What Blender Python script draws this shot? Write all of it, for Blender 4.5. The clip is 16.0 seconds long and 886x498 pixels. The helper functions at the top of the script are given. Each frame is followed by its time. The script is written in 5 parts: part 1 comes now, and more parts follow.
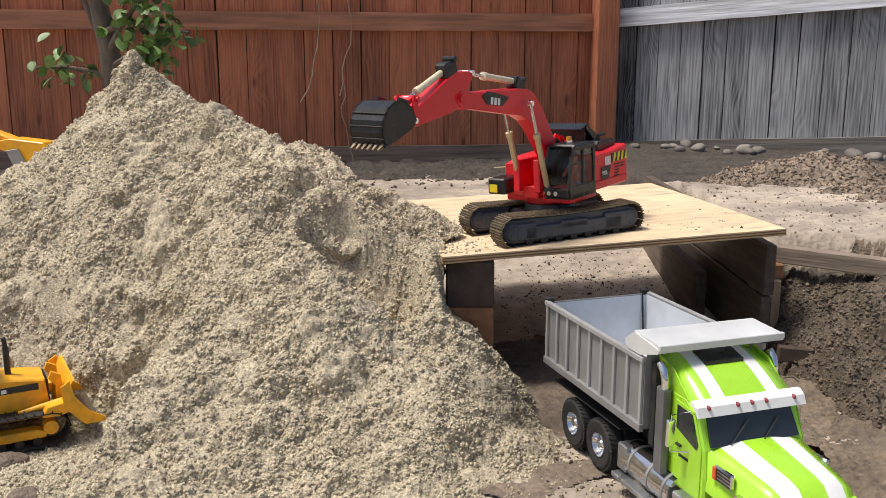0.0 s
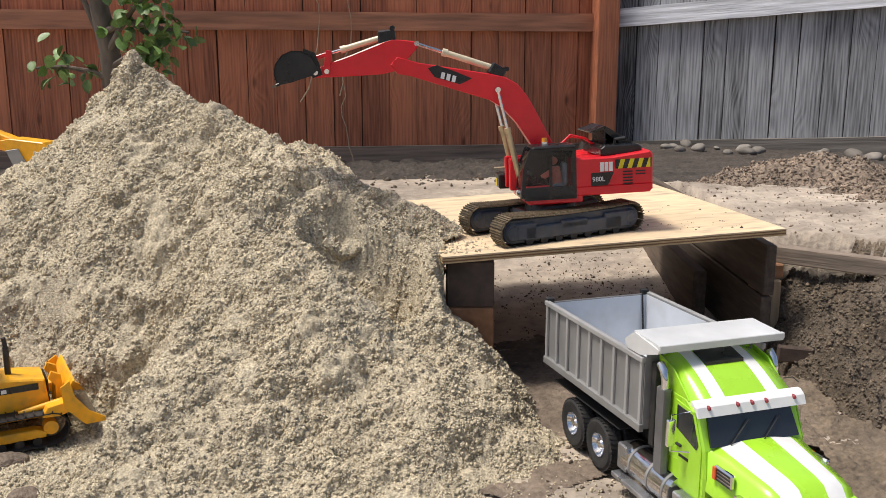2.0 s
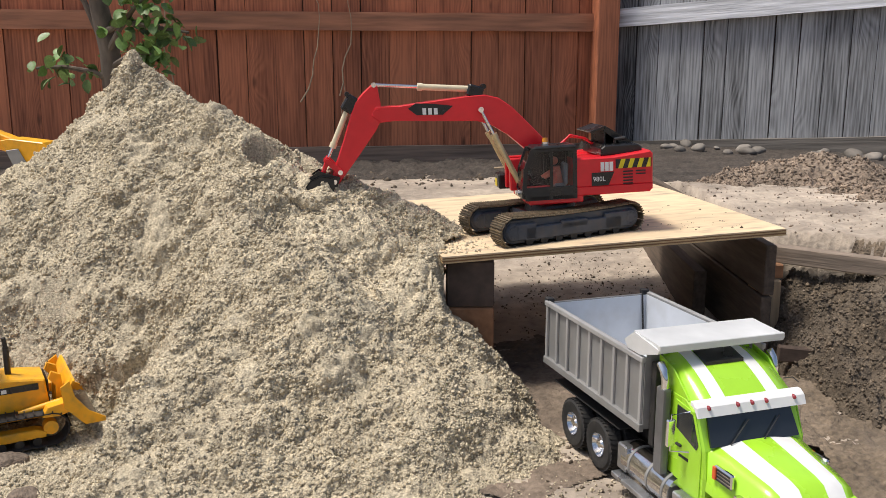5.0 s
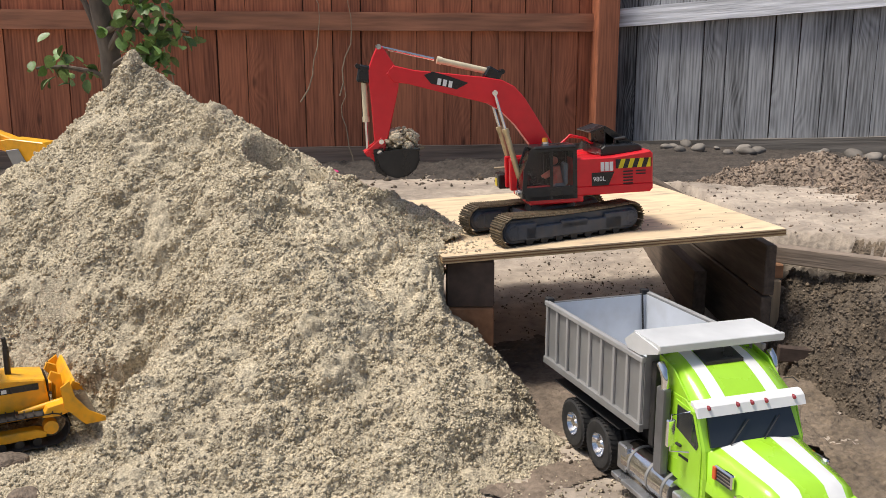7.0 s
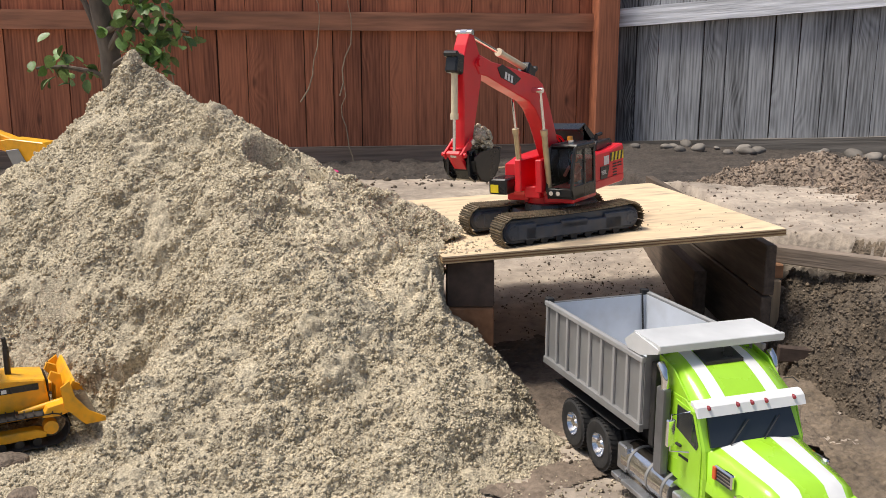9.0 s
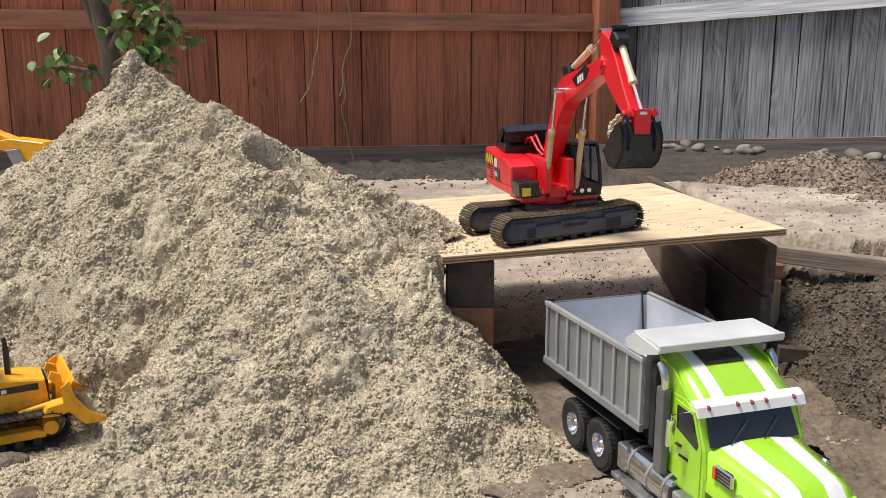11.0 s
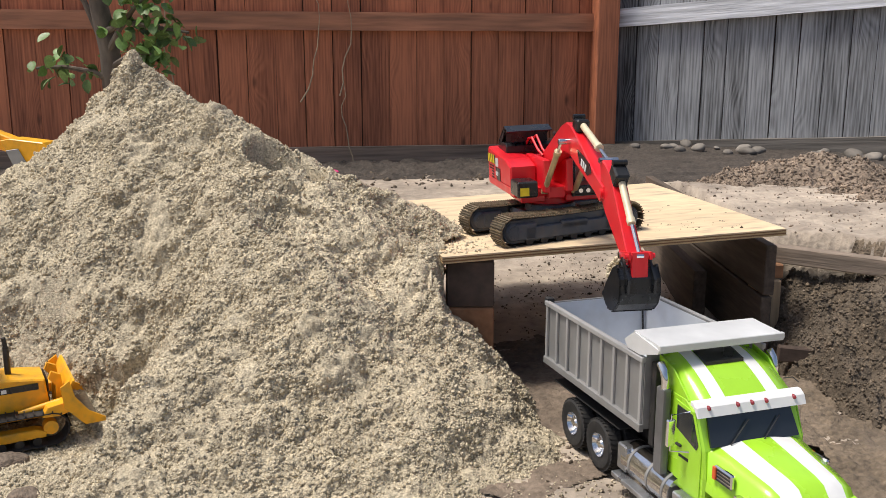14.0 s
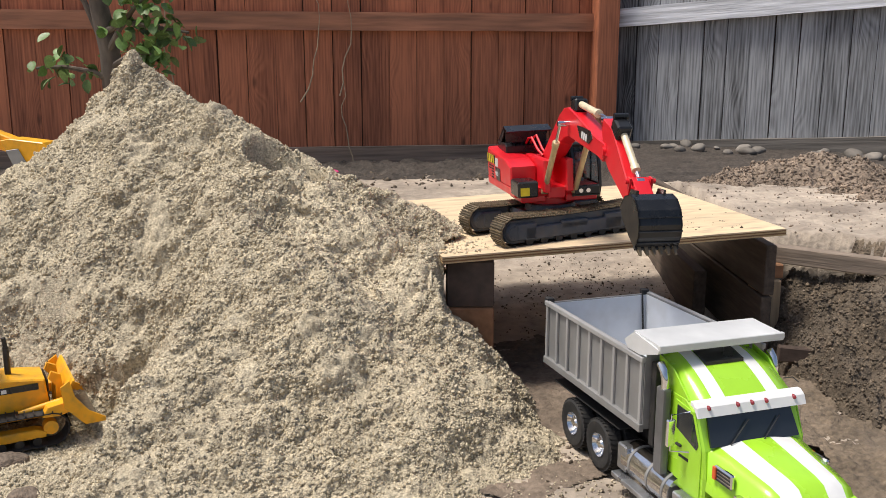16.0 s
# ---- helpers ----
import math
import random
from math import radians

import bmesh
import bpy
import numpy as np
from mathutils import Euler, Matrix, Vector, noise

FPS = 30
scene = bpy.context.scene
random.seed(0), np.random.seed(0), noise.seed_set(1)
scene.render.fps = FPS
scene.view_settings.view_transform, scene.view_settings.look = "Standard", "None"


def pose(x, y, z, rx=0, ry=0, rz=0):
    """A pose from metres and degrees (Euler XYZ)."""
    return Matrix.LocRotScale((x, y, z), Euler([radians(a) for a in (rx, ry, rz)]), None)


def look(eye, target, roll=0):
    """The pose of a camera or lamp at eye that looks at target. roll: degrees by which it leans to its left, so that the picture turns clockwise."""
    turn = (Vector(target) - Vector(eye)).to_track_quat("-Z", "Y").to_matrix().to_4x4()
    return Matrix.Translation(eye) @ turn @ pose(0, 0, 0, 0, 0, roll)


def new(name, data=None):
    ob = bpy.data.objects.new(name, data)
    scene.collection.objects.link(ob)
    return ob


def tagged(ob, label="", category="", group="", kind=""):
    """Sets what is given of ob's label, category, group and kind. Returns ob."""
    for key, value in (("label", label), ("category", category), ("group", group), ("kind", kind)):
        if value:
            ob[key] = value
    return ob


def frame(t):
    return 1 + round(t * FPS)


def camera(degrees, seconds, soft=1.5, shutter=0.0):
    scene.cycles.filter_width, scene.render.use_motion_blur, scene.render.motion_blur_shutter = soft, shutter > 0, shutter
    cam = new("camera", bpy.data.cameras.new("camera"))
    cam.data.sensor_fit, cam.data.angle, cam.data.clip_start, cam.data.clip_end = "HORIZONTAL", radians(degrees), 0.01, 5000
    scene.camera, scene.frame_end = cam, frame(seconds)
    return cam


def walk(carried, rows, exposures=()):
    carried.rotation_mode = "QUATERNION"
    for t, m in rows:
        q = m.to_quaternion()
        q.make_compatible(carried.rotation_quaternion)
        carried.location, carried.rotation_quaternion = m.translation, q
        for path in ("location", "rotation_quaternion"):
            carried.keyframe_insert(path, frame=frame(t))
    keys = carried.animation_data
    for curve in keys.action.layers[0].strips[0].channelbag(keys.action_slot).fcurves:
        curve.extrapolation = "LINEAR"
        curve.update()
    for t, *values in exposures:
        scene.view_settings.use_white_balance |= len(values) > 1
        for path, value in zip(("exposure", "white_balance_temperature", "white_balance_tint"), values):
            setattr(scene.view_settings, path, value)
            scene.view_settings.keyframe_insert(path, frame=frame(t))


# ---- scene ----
cam = camera(52.2, 16.0, soft=0.6)
EYE = Vector((0.0, 0.0, 0.63))
DOWN = radians(11.9)
view = look(EYE, EYE + Vector((0, math.cos(DOWN), -math.sin(DOWN))))
walk(cam, [(0.0, view), (16.0, view)])

# ---- light ----
scene.view_settings.exposure = 0.07
world = bpy.data.worlds.new("sky")
scene.world = world
world.use_nodes = True
nt = world.node_tree
sky = nt.nodes.new("ShaderNodeTexSky")
sky.sky_type, sky.sun_disc = "NISHITA", False
sky.sun_elevation, sky.sun_rotation = radians(66), radians(275)
sky.air_density, sky.dust_density, sky.ozone_density = 1.0, 4.0, 1.0
bg = nt.nodes["Background"]
bg.inputs["Strength"].default_value = 0.115
nt.links.new(sky.outputs["Color"], bg.inputs["Color"])
sun = new("sun", bpy.data.lights.new("sun", "SUN"))
sun.data.energy, sun.data.angle, sun.data.color = 3.45, radians(13), (1.0, 0.94, 0.84)
sun.matrix_world = look((-1.75, -0.15, 4.0), (0, 0, 0))


# ---- materials ----
def material(name, color, rough=0.6, metal=0.0, grain=0.12, size=40.0, bump=0.0, bump_size=120.0, blotch=0.15, stretch=(1, 1, 1), dirt=None, per_object=0.0, coat=0.0, islands=0.0):
    """A principled material: two scales of noise over the base colour, fine relief, and dirt where given as (colour, amount, size)."""
    m = bpy.data.materials.new(name)
    m.use_nodes = True
    n, l = m.node_tree.nodes, m.node_tree.links
    p = n["Principled BSDF"]
    tc = n.new("ShaderNodeTexCoord")
    mp = n.new("ShaderNodeMapping")
    mp.inputs["Scale"].default_value = stretch
    l.new(tc.outputs["Object"], mp.inputs["Vector"])
    at = mp.outputs["Vector"]
    if per_object:
        info = n.new("ShaderNodeObjectInfo")
        mul = n.new("ShaderNodeVectorMath")
        mul.operation = "MULTIPLY_ADD"
        comb = n.new("ShaderNodeCombineXYZ")
        for k in range(3):
            l.new(info.outputs["Random"], comb.inputs[k])
        l.new(comb.outputs[0], mul.inputs[0])
        mul.inputs[1].default_value = (7.3, 11.1, 5.7)
        l.new(at, mul.inputs[2])
        at = mul.outputs[0]

    def noise_at(scale, detail=4.0):
        t = n.new("ShaderNodeTexNoise")
        t.inputs["Scale"].default_value, t.inputs["Detail"].default_value = scale, detail
        l.new(at, t.inputs["Vector"])
        return t.outputs["Fac"]

    def shade(fac, lo, hi):
        r = n.new("ShaderNodeMapRange")
        r.inputs["From Min"].default_value, r.inputs["From Max"].default_value = 0.3, 0.7
        r.inputs["To Min"].default_value, r.inputs["To Max"].default_value = lo, hi
        l.new(fac, r.inputs["Value"])
        return r.outputs["Result"]

    def times(a, b):
        q = n.new("ShaderNodeMath")
        q.operation = "MULTIPLY"
        l.new(a, q.inputs[0])
        l.new(b, q.inputs[1])
        return q.outputs[0]

    fac = times(shade(noise_at(size), 1 - grain, 1 + grain), shade(noise_at(size * 0.13, 2.0), 1 - blotch, 1 + blotch))
    if per_object:
        fac = times(fac, shade(info.outputs["Random"], 1 - per_object, 1 + per_object))
    if islands:
        geo = n.new("ShaderNodeNewGeometry")
        spread = n.new("ShaderNodeMapRange")
        spread.inputs["To Min"].default_value, spread.inputs["To Max"].default_value = 1 - islands, 1 + islands
        l.new(geo.outputs["Random Per Island"], spread.inputs["Value"])
        fac = times(fac, spread.outputs["Result"])
    mix = n.new("ShaderNodeVectorMath")
    mix.operation = "SCALE"
    mix.inputs[0].default_value = color
    l.new(fac, mix.inputs["Scale"])
    out = mix.outputs[0]
    if dirt:
        dm = n.new("ShaderNodeMix")
        dm.data_type = "RGBA"
        dm.inputs["B"].default_value = (*dirt[0], 1)
        r = n.new("ShaderNodeMapRange")
        r.inputs["From Min"].default_value, r.inputs["From Max"].default_value = 0.5, 0.72
        r.inputs["To Max"].default_value = dirt[1]
        l.new(noise_at(dirt[2], 6.0), r.inputs["Value"])
        l.new(r.outputs["Result"], dm.inputs["Factor"])
        l.new(out, dm.inputs["A"])
        out = dm.outputs["Result"]
    l.new(out, p.inputs["Base Color"])
    l.new(shade(noise_at(size * 0.5), max(rough - 0.08, 0.03), min(rough + 0.08, 1.0)), p.inputs["Roughness"])
    p.inputs["Metallic"].default_value = metal
    if coat:
        p.inputs["Coat Weight"].default_value = coat
        p.inputs["Coat Roughness"].default_value = 0.12
    if bump:
        b = n.new("ShaderNodeBump")
        b.inputs["Strength"].default_value, b.inputs["Distance"].default_value = 1.0, bump
        l.new(noise_at(bump_size, 5.0), b.inputs["Height"])
        l.new(b.outputs["Normal"], p.inputs["Normal"])
    return m


MOUND_SOIL = material("mound_soil", (0.245, 0.19, 0.145), 0.95, islands=0.4, grain=0.3, size=70, bump=0.006, bump_size=110, blotch=0.25)
SAND = material("sand", (0.55, 0.473, 0.342), 0.95, islands=0.08, grain=0.42, size=230, bump=0.004, bump_size=380, blotch=0.12)
EARTH = material("packed_earth", (0.41, 0.345, 0.28), 0.95, grain=0.2, size=30, bump=0.006, bump_size=60, blotch=0.25, dirt=((0.15, 0.12, 0.10), 0.7, 7.0))
SOIL = material("dark_soil", (0.135, 0.104, 0.074), 0.95, islands=0.4, grain=0.35, size=90, bump=0.006, bump_size=150, blotch=0.25, dirt=((0.24, 0.195, 0.155), 0.4, 9.0))
RAIL_RED = material("stained_rail", (0.43, 0.19, 0.108), 0.7, grain=0.3, size=9, bump=0.0015, bump_size=30, blotch=0.25, stretch=(0.4, 5, 5), dirt=((0.12, 0.065, 0.045), 0.5, 4.0))
RAIL_GREY = material("weathered_rail", (0.70, 0.715, 0.76), 0.85, grain=0.35, size=10, bump=0.002, bump_size=26, blotch=0.25, stretch=(0.3, 6, 6), dirt=((0.2, 0.2, 0.2), 0.5, 4.0))
RAIL_DARK = material("bottom_board", (0.21, 0.155, 0.12), 0.9, grain=0.35, size=10, bump=0.002, bump_size=26, blotch=0.3, stretch=(0.3, 6, 6))
PLY_TOP = material("plywood_face", (0.70, 0.54, 0.35), 0.8, grain=0.10, size=22, bump=0.0006, bump_size=60, blotch=0.10, stretch=(0.8, 2.6, 5), dirt=((0.36, 0.28, 0.21), 0.75, 15.0))
PLY_PALE = material("plywood_ply_pale", (0.52, 0.37, 0.2), 0.8, grain=0.2, size=60, stretch=(0.4, 4, 4))
PLY_DARK = material("plywood_ply_dark", (0.24, 0.13, 0.06), 0.8, grain=0.2, size=60, stretch=(0.4, 4, 4))
BEAM_DARK = material("dark_timber", (0.085, 0.058, 0.045), 0.85, grain=0.3, size=40, bump=0.001, bump_size=90, dirt=((0.03, 0.02, 0.015), 0.6, 14.0))
BEAM_RED = material("fir_end_grain", (0.33, 0.165, 0.085), 0.85, grain=0.25, size=50, bump=0.001, bump_size=90)
BEAM_PALE = material("split_pine", (0.46, 0.33, 0.2), 0.8, grain=0.3, size=20, bump=0.0015, bump_size=50, stretch=(6, 6, 0.5))
# old plank wood again, with the deck's shade put into its colour
WALL_WOOD = material("shaded_wall_plank", (0.11, 0.082, 0.062), 0.85, grain=0.35, size=16, bump=0.0015, bump_size=40, stretch=(5, 0.5, 5), dirt=((0.05, 0.04, 0.032), 0.6, 10.0))
RAIL_BROWN = material("grey_bottom_board", (0.19, 0.17, 0.15), 0.9, grain=0.35, size=10, bump=0.002, bump_size=26, blotch=0.3, stretch=(0.3, 6, 6), dirt=((0.08, 0.07, 0.06), 0.6, 4.0))
PLANK_OLD = material("old_plank", (0.24, 0.19, 0.15), 0.85, grain=0.35, size=16, bump=0.0015, bump_size=40, stretch=(0.5, 0.5, 5), dirt=((0.09, 0.07, 0.055), 0.6, 10.0))
RED = material("red_paint", (0.72, 0.011, 0.022), 0.36, grain=0.05, size=60, blotch=0.06, coat=0.15, dirt=((0.35, 0.08, 0.06), 0.06, 30.0))
BLACK = material("black_paint", (0.010, 0.011, 0.013), 0.3, grain=0.2, size=60, dirt=((0.06, 0.055, 0.05), 0.2, 40.0))
SLATE = material("slate_blue_metal", (0.05, 0.062, 0.085), 0.45, grain=0.15, size=60, dirt=((0.13, 0.11, 0.09), 0.4, 50.0))
TRACK = material("worn_track_steel", (0.19, 0.15, 0.10), 0.55, metal=0.5, grain=0.35, size=120, dirt=((0.28, 0.22, 0.14), 0.6, 90.0))
BRASS = material("brass_tube", (0.62, 0.50, 0.30), 0.35, metal=0.55, grain=0.12, size=80)
CREAM = material("cream_tube", (0.74, 0.64, 0.45), 0.4, metal=0.15, grain=0.08, size=80)
CHROME = material("chrome", (0.75, 0.75, 0.76), 0.12, metal=1.0, grain=0.08, size=80)
GLASS = material("dark_glass", (0.02, 0.024, 0.03), 0.06, grain=0.05, size=30, coat=0.6)
YELLOW = material("yellow_paint", (0.88, 0.42, 0.014), 0.4, grain=0.07, size=50, blotch=0.08, dirt=((0.35, 0.22, 0.06), 0.45, 45.0))
STRIPE = material("hazard_yellow", (0.80, 0.62, 0.02), 0.45, grain=0.08, size=60)
WHITE = material("white_paint", (0.80, 0.80, 0.80), 0.35, grain=0.03, size=60, blotch=0.04, coat=0.3)
AMBER = material("amber_lens", (0.72, 0.28, 0.02), 0.25, grain=0.08, size=60, coat=0.4)
LIME = material("lime_paint", (0.38, 0.72, 0.035), 0.25, grain=0.04, size=50, blotch=0.05, coat=0.7)
# silver darkened for the bed's shaded outer sides
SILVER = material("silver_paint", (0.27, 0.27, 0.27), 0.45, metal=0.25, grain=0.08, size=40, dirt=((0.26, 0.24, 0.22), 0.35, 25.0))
BED_IN = material("bed_skylit", (0.62, 0.65, 0.70), 0.45, metal=0.1, grain=0.05, size=30, dirt=((0.45, 0.44, 0.42), 0.4, 18.0))
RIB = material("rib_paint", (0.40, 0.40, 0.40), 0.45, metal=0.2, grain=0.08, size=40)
SHIELD_GREY = material("heat_shield_grey", (0.17, 0.17, 0.175), 0.5, metal=0.4, grain=0.12, size=50)
RUBBER = material("tyre_rubber", (0.022, 0.022, 0.023), 0.8, grain=0.25, size=120, dirt=((0.12, 0.10, 0.08), 0.35, 60.0))
CHASSIS = material("chassis_black", (0.018, 0.018, 0.02), 0.6, grain=0.25, size=60, dirt=((0.1, 0.09, 0.07), 0.35, 40.0))
TREAD = material("tread_plate", (0.38, 0.39, 0.41), 0.3, metal=0.8, grain=0.2, size=60, bump=0.0008, bump_size=500)
MAROON = material("marker_lens", (0.24, 0.02, 0.03), 0.25, grain=0.05, size=80, coat=0.4)
ORANGE = material("orange_lens", (0.75, 0.12, 0.03), 0.25, grain=0.05, size=80, coat=0.4)
BARK = material("bark", (0.13, 0.105, 0.085), 0.9, grain=0.35, size=30, bump=0.003, bump_size=60, stretch=(1, 1, 0.4))
LEAF = material("leaf", (0.115, 0.20, 0.05), 0.5, grain=0.2, size=40, blotch=0.2, per_object=0.35)
BORDER = material("border_soil", (0.062, 0.051, 0.043), 0.95, grain=0.4, size=60, bump=0.006, bump_size=90, blotch=0.3, dirt=((0.07, 0.055, 0.045), 0.6, 12.0))
STONE = material("river_stone", (0.19, 0.17, 0.15), 0.8, grain=0.2, size=40, bump=0.001, bump_size=90, per_object=0.3)
TWIG = material("dry_twig", (0.36, 0.28, 0.19), 0.85, grain=0.2, size=60)
FIGURE = material("figure_plastic", (0.70, 0.22, 0.15), 0.5, grain=0.1, size=60)
SKY_BLUE = material("pale_seat", (0.35, 0.36, 0.38), 0.6, grain=0.1, size=60)
PINK = material("pink_scrap", (0.72, 0.06, 0.22), 0.5, grain=0.1, size=60)


def old_boards(name, dark, pale, rough=0.85):
    """Weathered softwood: wavy upright grain, knots, and a tone of its own for each board."""
    m = bpy.data.materials.new(name)
    m.use_nodes = True
    n, l = m.node_tree.nodes, m.node_tree.links
    p = n["Principled BSDF"]

    def node(kind, **values):
        q = n.new(kind)
        for k, v in values.items():
            q.inputs[k.replace("_", " ")].default_value = v
        return q

    tc, info = n.new("ShaderNodeTexCoord"), n.new("ShaderNodeObjectInfo")
    away = n.new("ShaderNodeVectorMath")
    away.operation = "MULTIPLY_ADD"
    comb = n.new("ShaderNodeCombineXYZ")
    for k in range(3):
        l.new(info.outputs["Random"], comb.inputs[k])
    l.new(comb.outputs[0], away.inputs[0])
    away.inputs[1].default_value = (17.3, 9.1, 23.7)
    l.new(tc.outputs["Object"], away.inputs[2])
    long = node("ShaderNodeMapping", Scale=(1, 1, 0.06))
    l.new(away.outputs[0], long.inputs["Vector"])
    # knots push the grain aside
    spots = node("ShaderNodeMapping", Scale=(1, 0.2, 0.42))
    l.new(away.outputs[0], spots.inputs["Vector"])
    cell = node("ShaderNodeTexVoronoi", Scale=5.0)
    l.new(spots.outputs["Vector"], cell.inputs["Vector"])
    swell = n.new("ShaderNodeMapRange")
    swell.interpolation_type = "SMOOTHSTEP"
    for k, v in (("From Min", 0.0), ("From Max", 0.42), ("To Min", 0.06), ("To Max", 0.0)):
        swell.inputs[k].default_value = v
    l.new(cell.outputs["Distance"], swell.inputs["Value"])
    push = n.new("ShaderNodeVectorMath")
    push.operation = "ADD"
    both = n.new("ShaderNodeCombineXYZ")
    l.new(swell.outputs["Result"], both.inputs[0])
    l.new(long.outputs["Vector"], push.inputs[0])
    l.new(both.outputs[0], push.inputs[1])
    wave = node("ShaderNodeTexWave", Scale=21.0, Distortion=7.0, Detail=3.0, Detail_Scale=1.2, Detail_Roughness=0.6)
    wave.bands_direction = "X"
    l.new(push.outputs[0], wave.inputs["Vector"])
    fine = node("ShaderNodeTexNoise", Scale=95.0, Detail=4.0)
    l.new(long.outputs["Vector"], fine.inputs["Vector"])
    stain = node("ShaderNodeTexNoise", Scale=7.0, Detail=4.0)
    l.new(long.outputs["Vector"], stain.inputs["Vector"])

    def maths(op, a, b):
        q = n.new("ShaderNodeMath")
        q.operation = op
        for k, v in enumerate((a, b)):
            if isinstance(v, float):
                q.inputs[k].default_value = v
            else:
                l.new(v, q.inputs[k])
        return q.outputs[0]

    grain = maths("ADD", maths("MULTIPLY", wave.outputs["Fac"], 0.13), maths("ADD", maths("MULTIPLY", fine.outputs["Fac"], 0.75), maths("MULTIPLY", stain.outputs["Fac"], 0.75)))
    grain = maths("ADD", grain, maths("MULTIPLY", info.outputs["Random"], 0.20))
    ramp = n.new("ShaderNodeMapRange")
    ramp.inputs["From Min"].default_value, ramp.inputs["From Max"].default_value = 0.66, 1.14
    l.new(grain, ramp.inputs["Value"])
    mix = n.new("ShaderNodeMix")
    mix.data_type = "RGBA"
    mix.inputs["A"].default_value, mix.inputs["B"].default_value = (*dark, 1), (*pale, 1)
    l.new(ramp.outputs["Result"], mix.inputs["Factor"])
    knot = n.new("ShaderNodeMapRange")
    for k, v in (("From Min", 0.02), ("From Max", 0.085), ("To Min", 0.3), ("To Max", 1.0)):
        knot.inputs[k].default_value = v
    l.new(cell.outputs["Distance"], knot.inputs["Value"])
    out = n.new("ShaderNodeVectorMath")
    out.operation = "SCALE"
    l.new(mix.outputs["Result"], out.inputs[0])
    l.new(knot.outputs["Result"], out.inputs["Scale"])
    l.new(out.outputs[0], p.inputs["Base Color"])
    p.inputs["Roughness"].default_value = rough
    b = n.new("ShaderNodeBump")
    b.inputs["Strength"].default_value, b.inputs["Distance"].default_value = 0.7, 0.003
    l.new(grain, b.inputs["Height"])
    l.new(b.outputs["Normal"], p.inputs["Normal"])
    return m


FENCE_RED = old_boards("stained_cedar", (0.19, 0.062, 0.031), (0.53, 0.19, 0.095), 0.7)
FENCE_GREY = old_boards("weathered_wood", (0.045, 0.045, 0.047), (0.41, 0.42, 0.44))
LIGHT_STOP = material("dark_light_stop", (0.07, 0.045, 0.035), 0.9, grain=0.3, size=30)


# ---- mesh helpers ----
def link(name, bm, mat, parent=None, label="", smooth=False):
    me = bpy.data.meshes.new(name)
    bmesh.ops.recalc_face_normals(bm, faces=bm.faces)
    bm.to_mesh(me)
    bm.free()
    for k in (mat if isinstance(mat, (list, tuple)) else [mat]):
        me.materials.append(k)
    if smooth:
        me.polygons.foreach_set("use_smooth", [True] * len(me.polygons))
        me.set_sharp_from_angle(angle=radians(35))
    ob = new(name, me)
    if parent:
        ob.parent = parent
    if label:
        ob["label"] = label
    return ob


def part(name, bm, mat, parent, label="", smooth=False):
    return link(name, bm, mat, parent, label, smooth)


def share(name, src, m, parent):
    ob = new(name, src.data)
    ob.parent = parent
    ob.matrix_basis = m
    return ob


def empty(name, m, label, category, group="", kind=""):
    ob = new(name)
    ob.empty_display_size = 0.05
    ob.matrix_basis = m
    return tagged(ob, label, category, group, kind)


def grow(bm, verts, bevel, seg=1):
    if bevel:
        edges = {e for v in verts for e in v.link_edges}
        bmesh.ops.bevel(bm, geom=list(edges), offset=bevel, segments=seg, affect="EDGES", profile=0.6)


def box(bm, x0, x1, y0, y1, z0, z1, bevel=0.0, seg=1):
    r = bmesh.ops.create_cube(bm, size=1.0)
    for v in r["verts"]:
        v.co = Vector(((x0 + x1) / 2 + v.co.x * (x1 - x0), (y0 + y1) / 2 + v.co.y * (y1 - y0), (z0 + z1) / 2 + v.co.z * (z1 - z0)))
    grow(bm, r["verts"], bevel, seg)
    return bm


def boxed(*a, **k):
    return box(bmesh.new(), *a, **k)


def rod(bm, a, b, r, r2=None, seg=12):
    a, b = Vector(a), Vector(b)
    d = b - a
    q = d.to_track_quat("Z", "Y").to_matrix().to_4x4()
    m = Matrix.Translation((a + b) / 2) @ q
    bmesh.ops.create_cone(bm, cap_ends=True, segments=seg, radius1=r, radius2=r if r2 is None else r2, depth=d.length, matrix=m)
    return bm


def prism(bm, outline, y0, y1, bevel=0.0):
    """An outline in x and z, extruded along y."""
    a = [bm.verts.new((x, y0, z)) for x, z in outline]
    b = [bm.verts.new((x, y1, z)) for x, z in outline]
    bm.faces.new(a)
    bm.faces.new(list(reversed(b)))
    n = len(outline)
    for i in range(n):
        bm.faces.new((a[i], b[i], b[(i + 1) % n], a[(i + 1) % n]))
    bmesh.ops.recalc_face_normals(bm, faces=bm.faces)
    if bevel:
        rim = [e for v in a + b for e in v.link_edges if abs(e.verts[0].co.y - e.verts[1].co.y) < 1e-6]
        bmesh.ops.bevel(bm, geom=list(set(rim)), offset=bevel, segments=1, affect="EDGES")
    return bm


def loft(bm, rings, caps=True):
    """Rings of equal length, joined one to the next."""
    vs = [[bm.verts.new(p) for p in ring] for ring in rings]
    n = len(vs[0])
    for a, b in zip(vs, vs[1:]):
        for i in range(n):
            bm.faces.new((a[i], a[(i + 1) % n], b[(i + 1) % n], b[i]))
    if caps:
        bm.faces.new(vs[0])
        bm.faces.new(list(reversed(vs[-1])))
    return bm


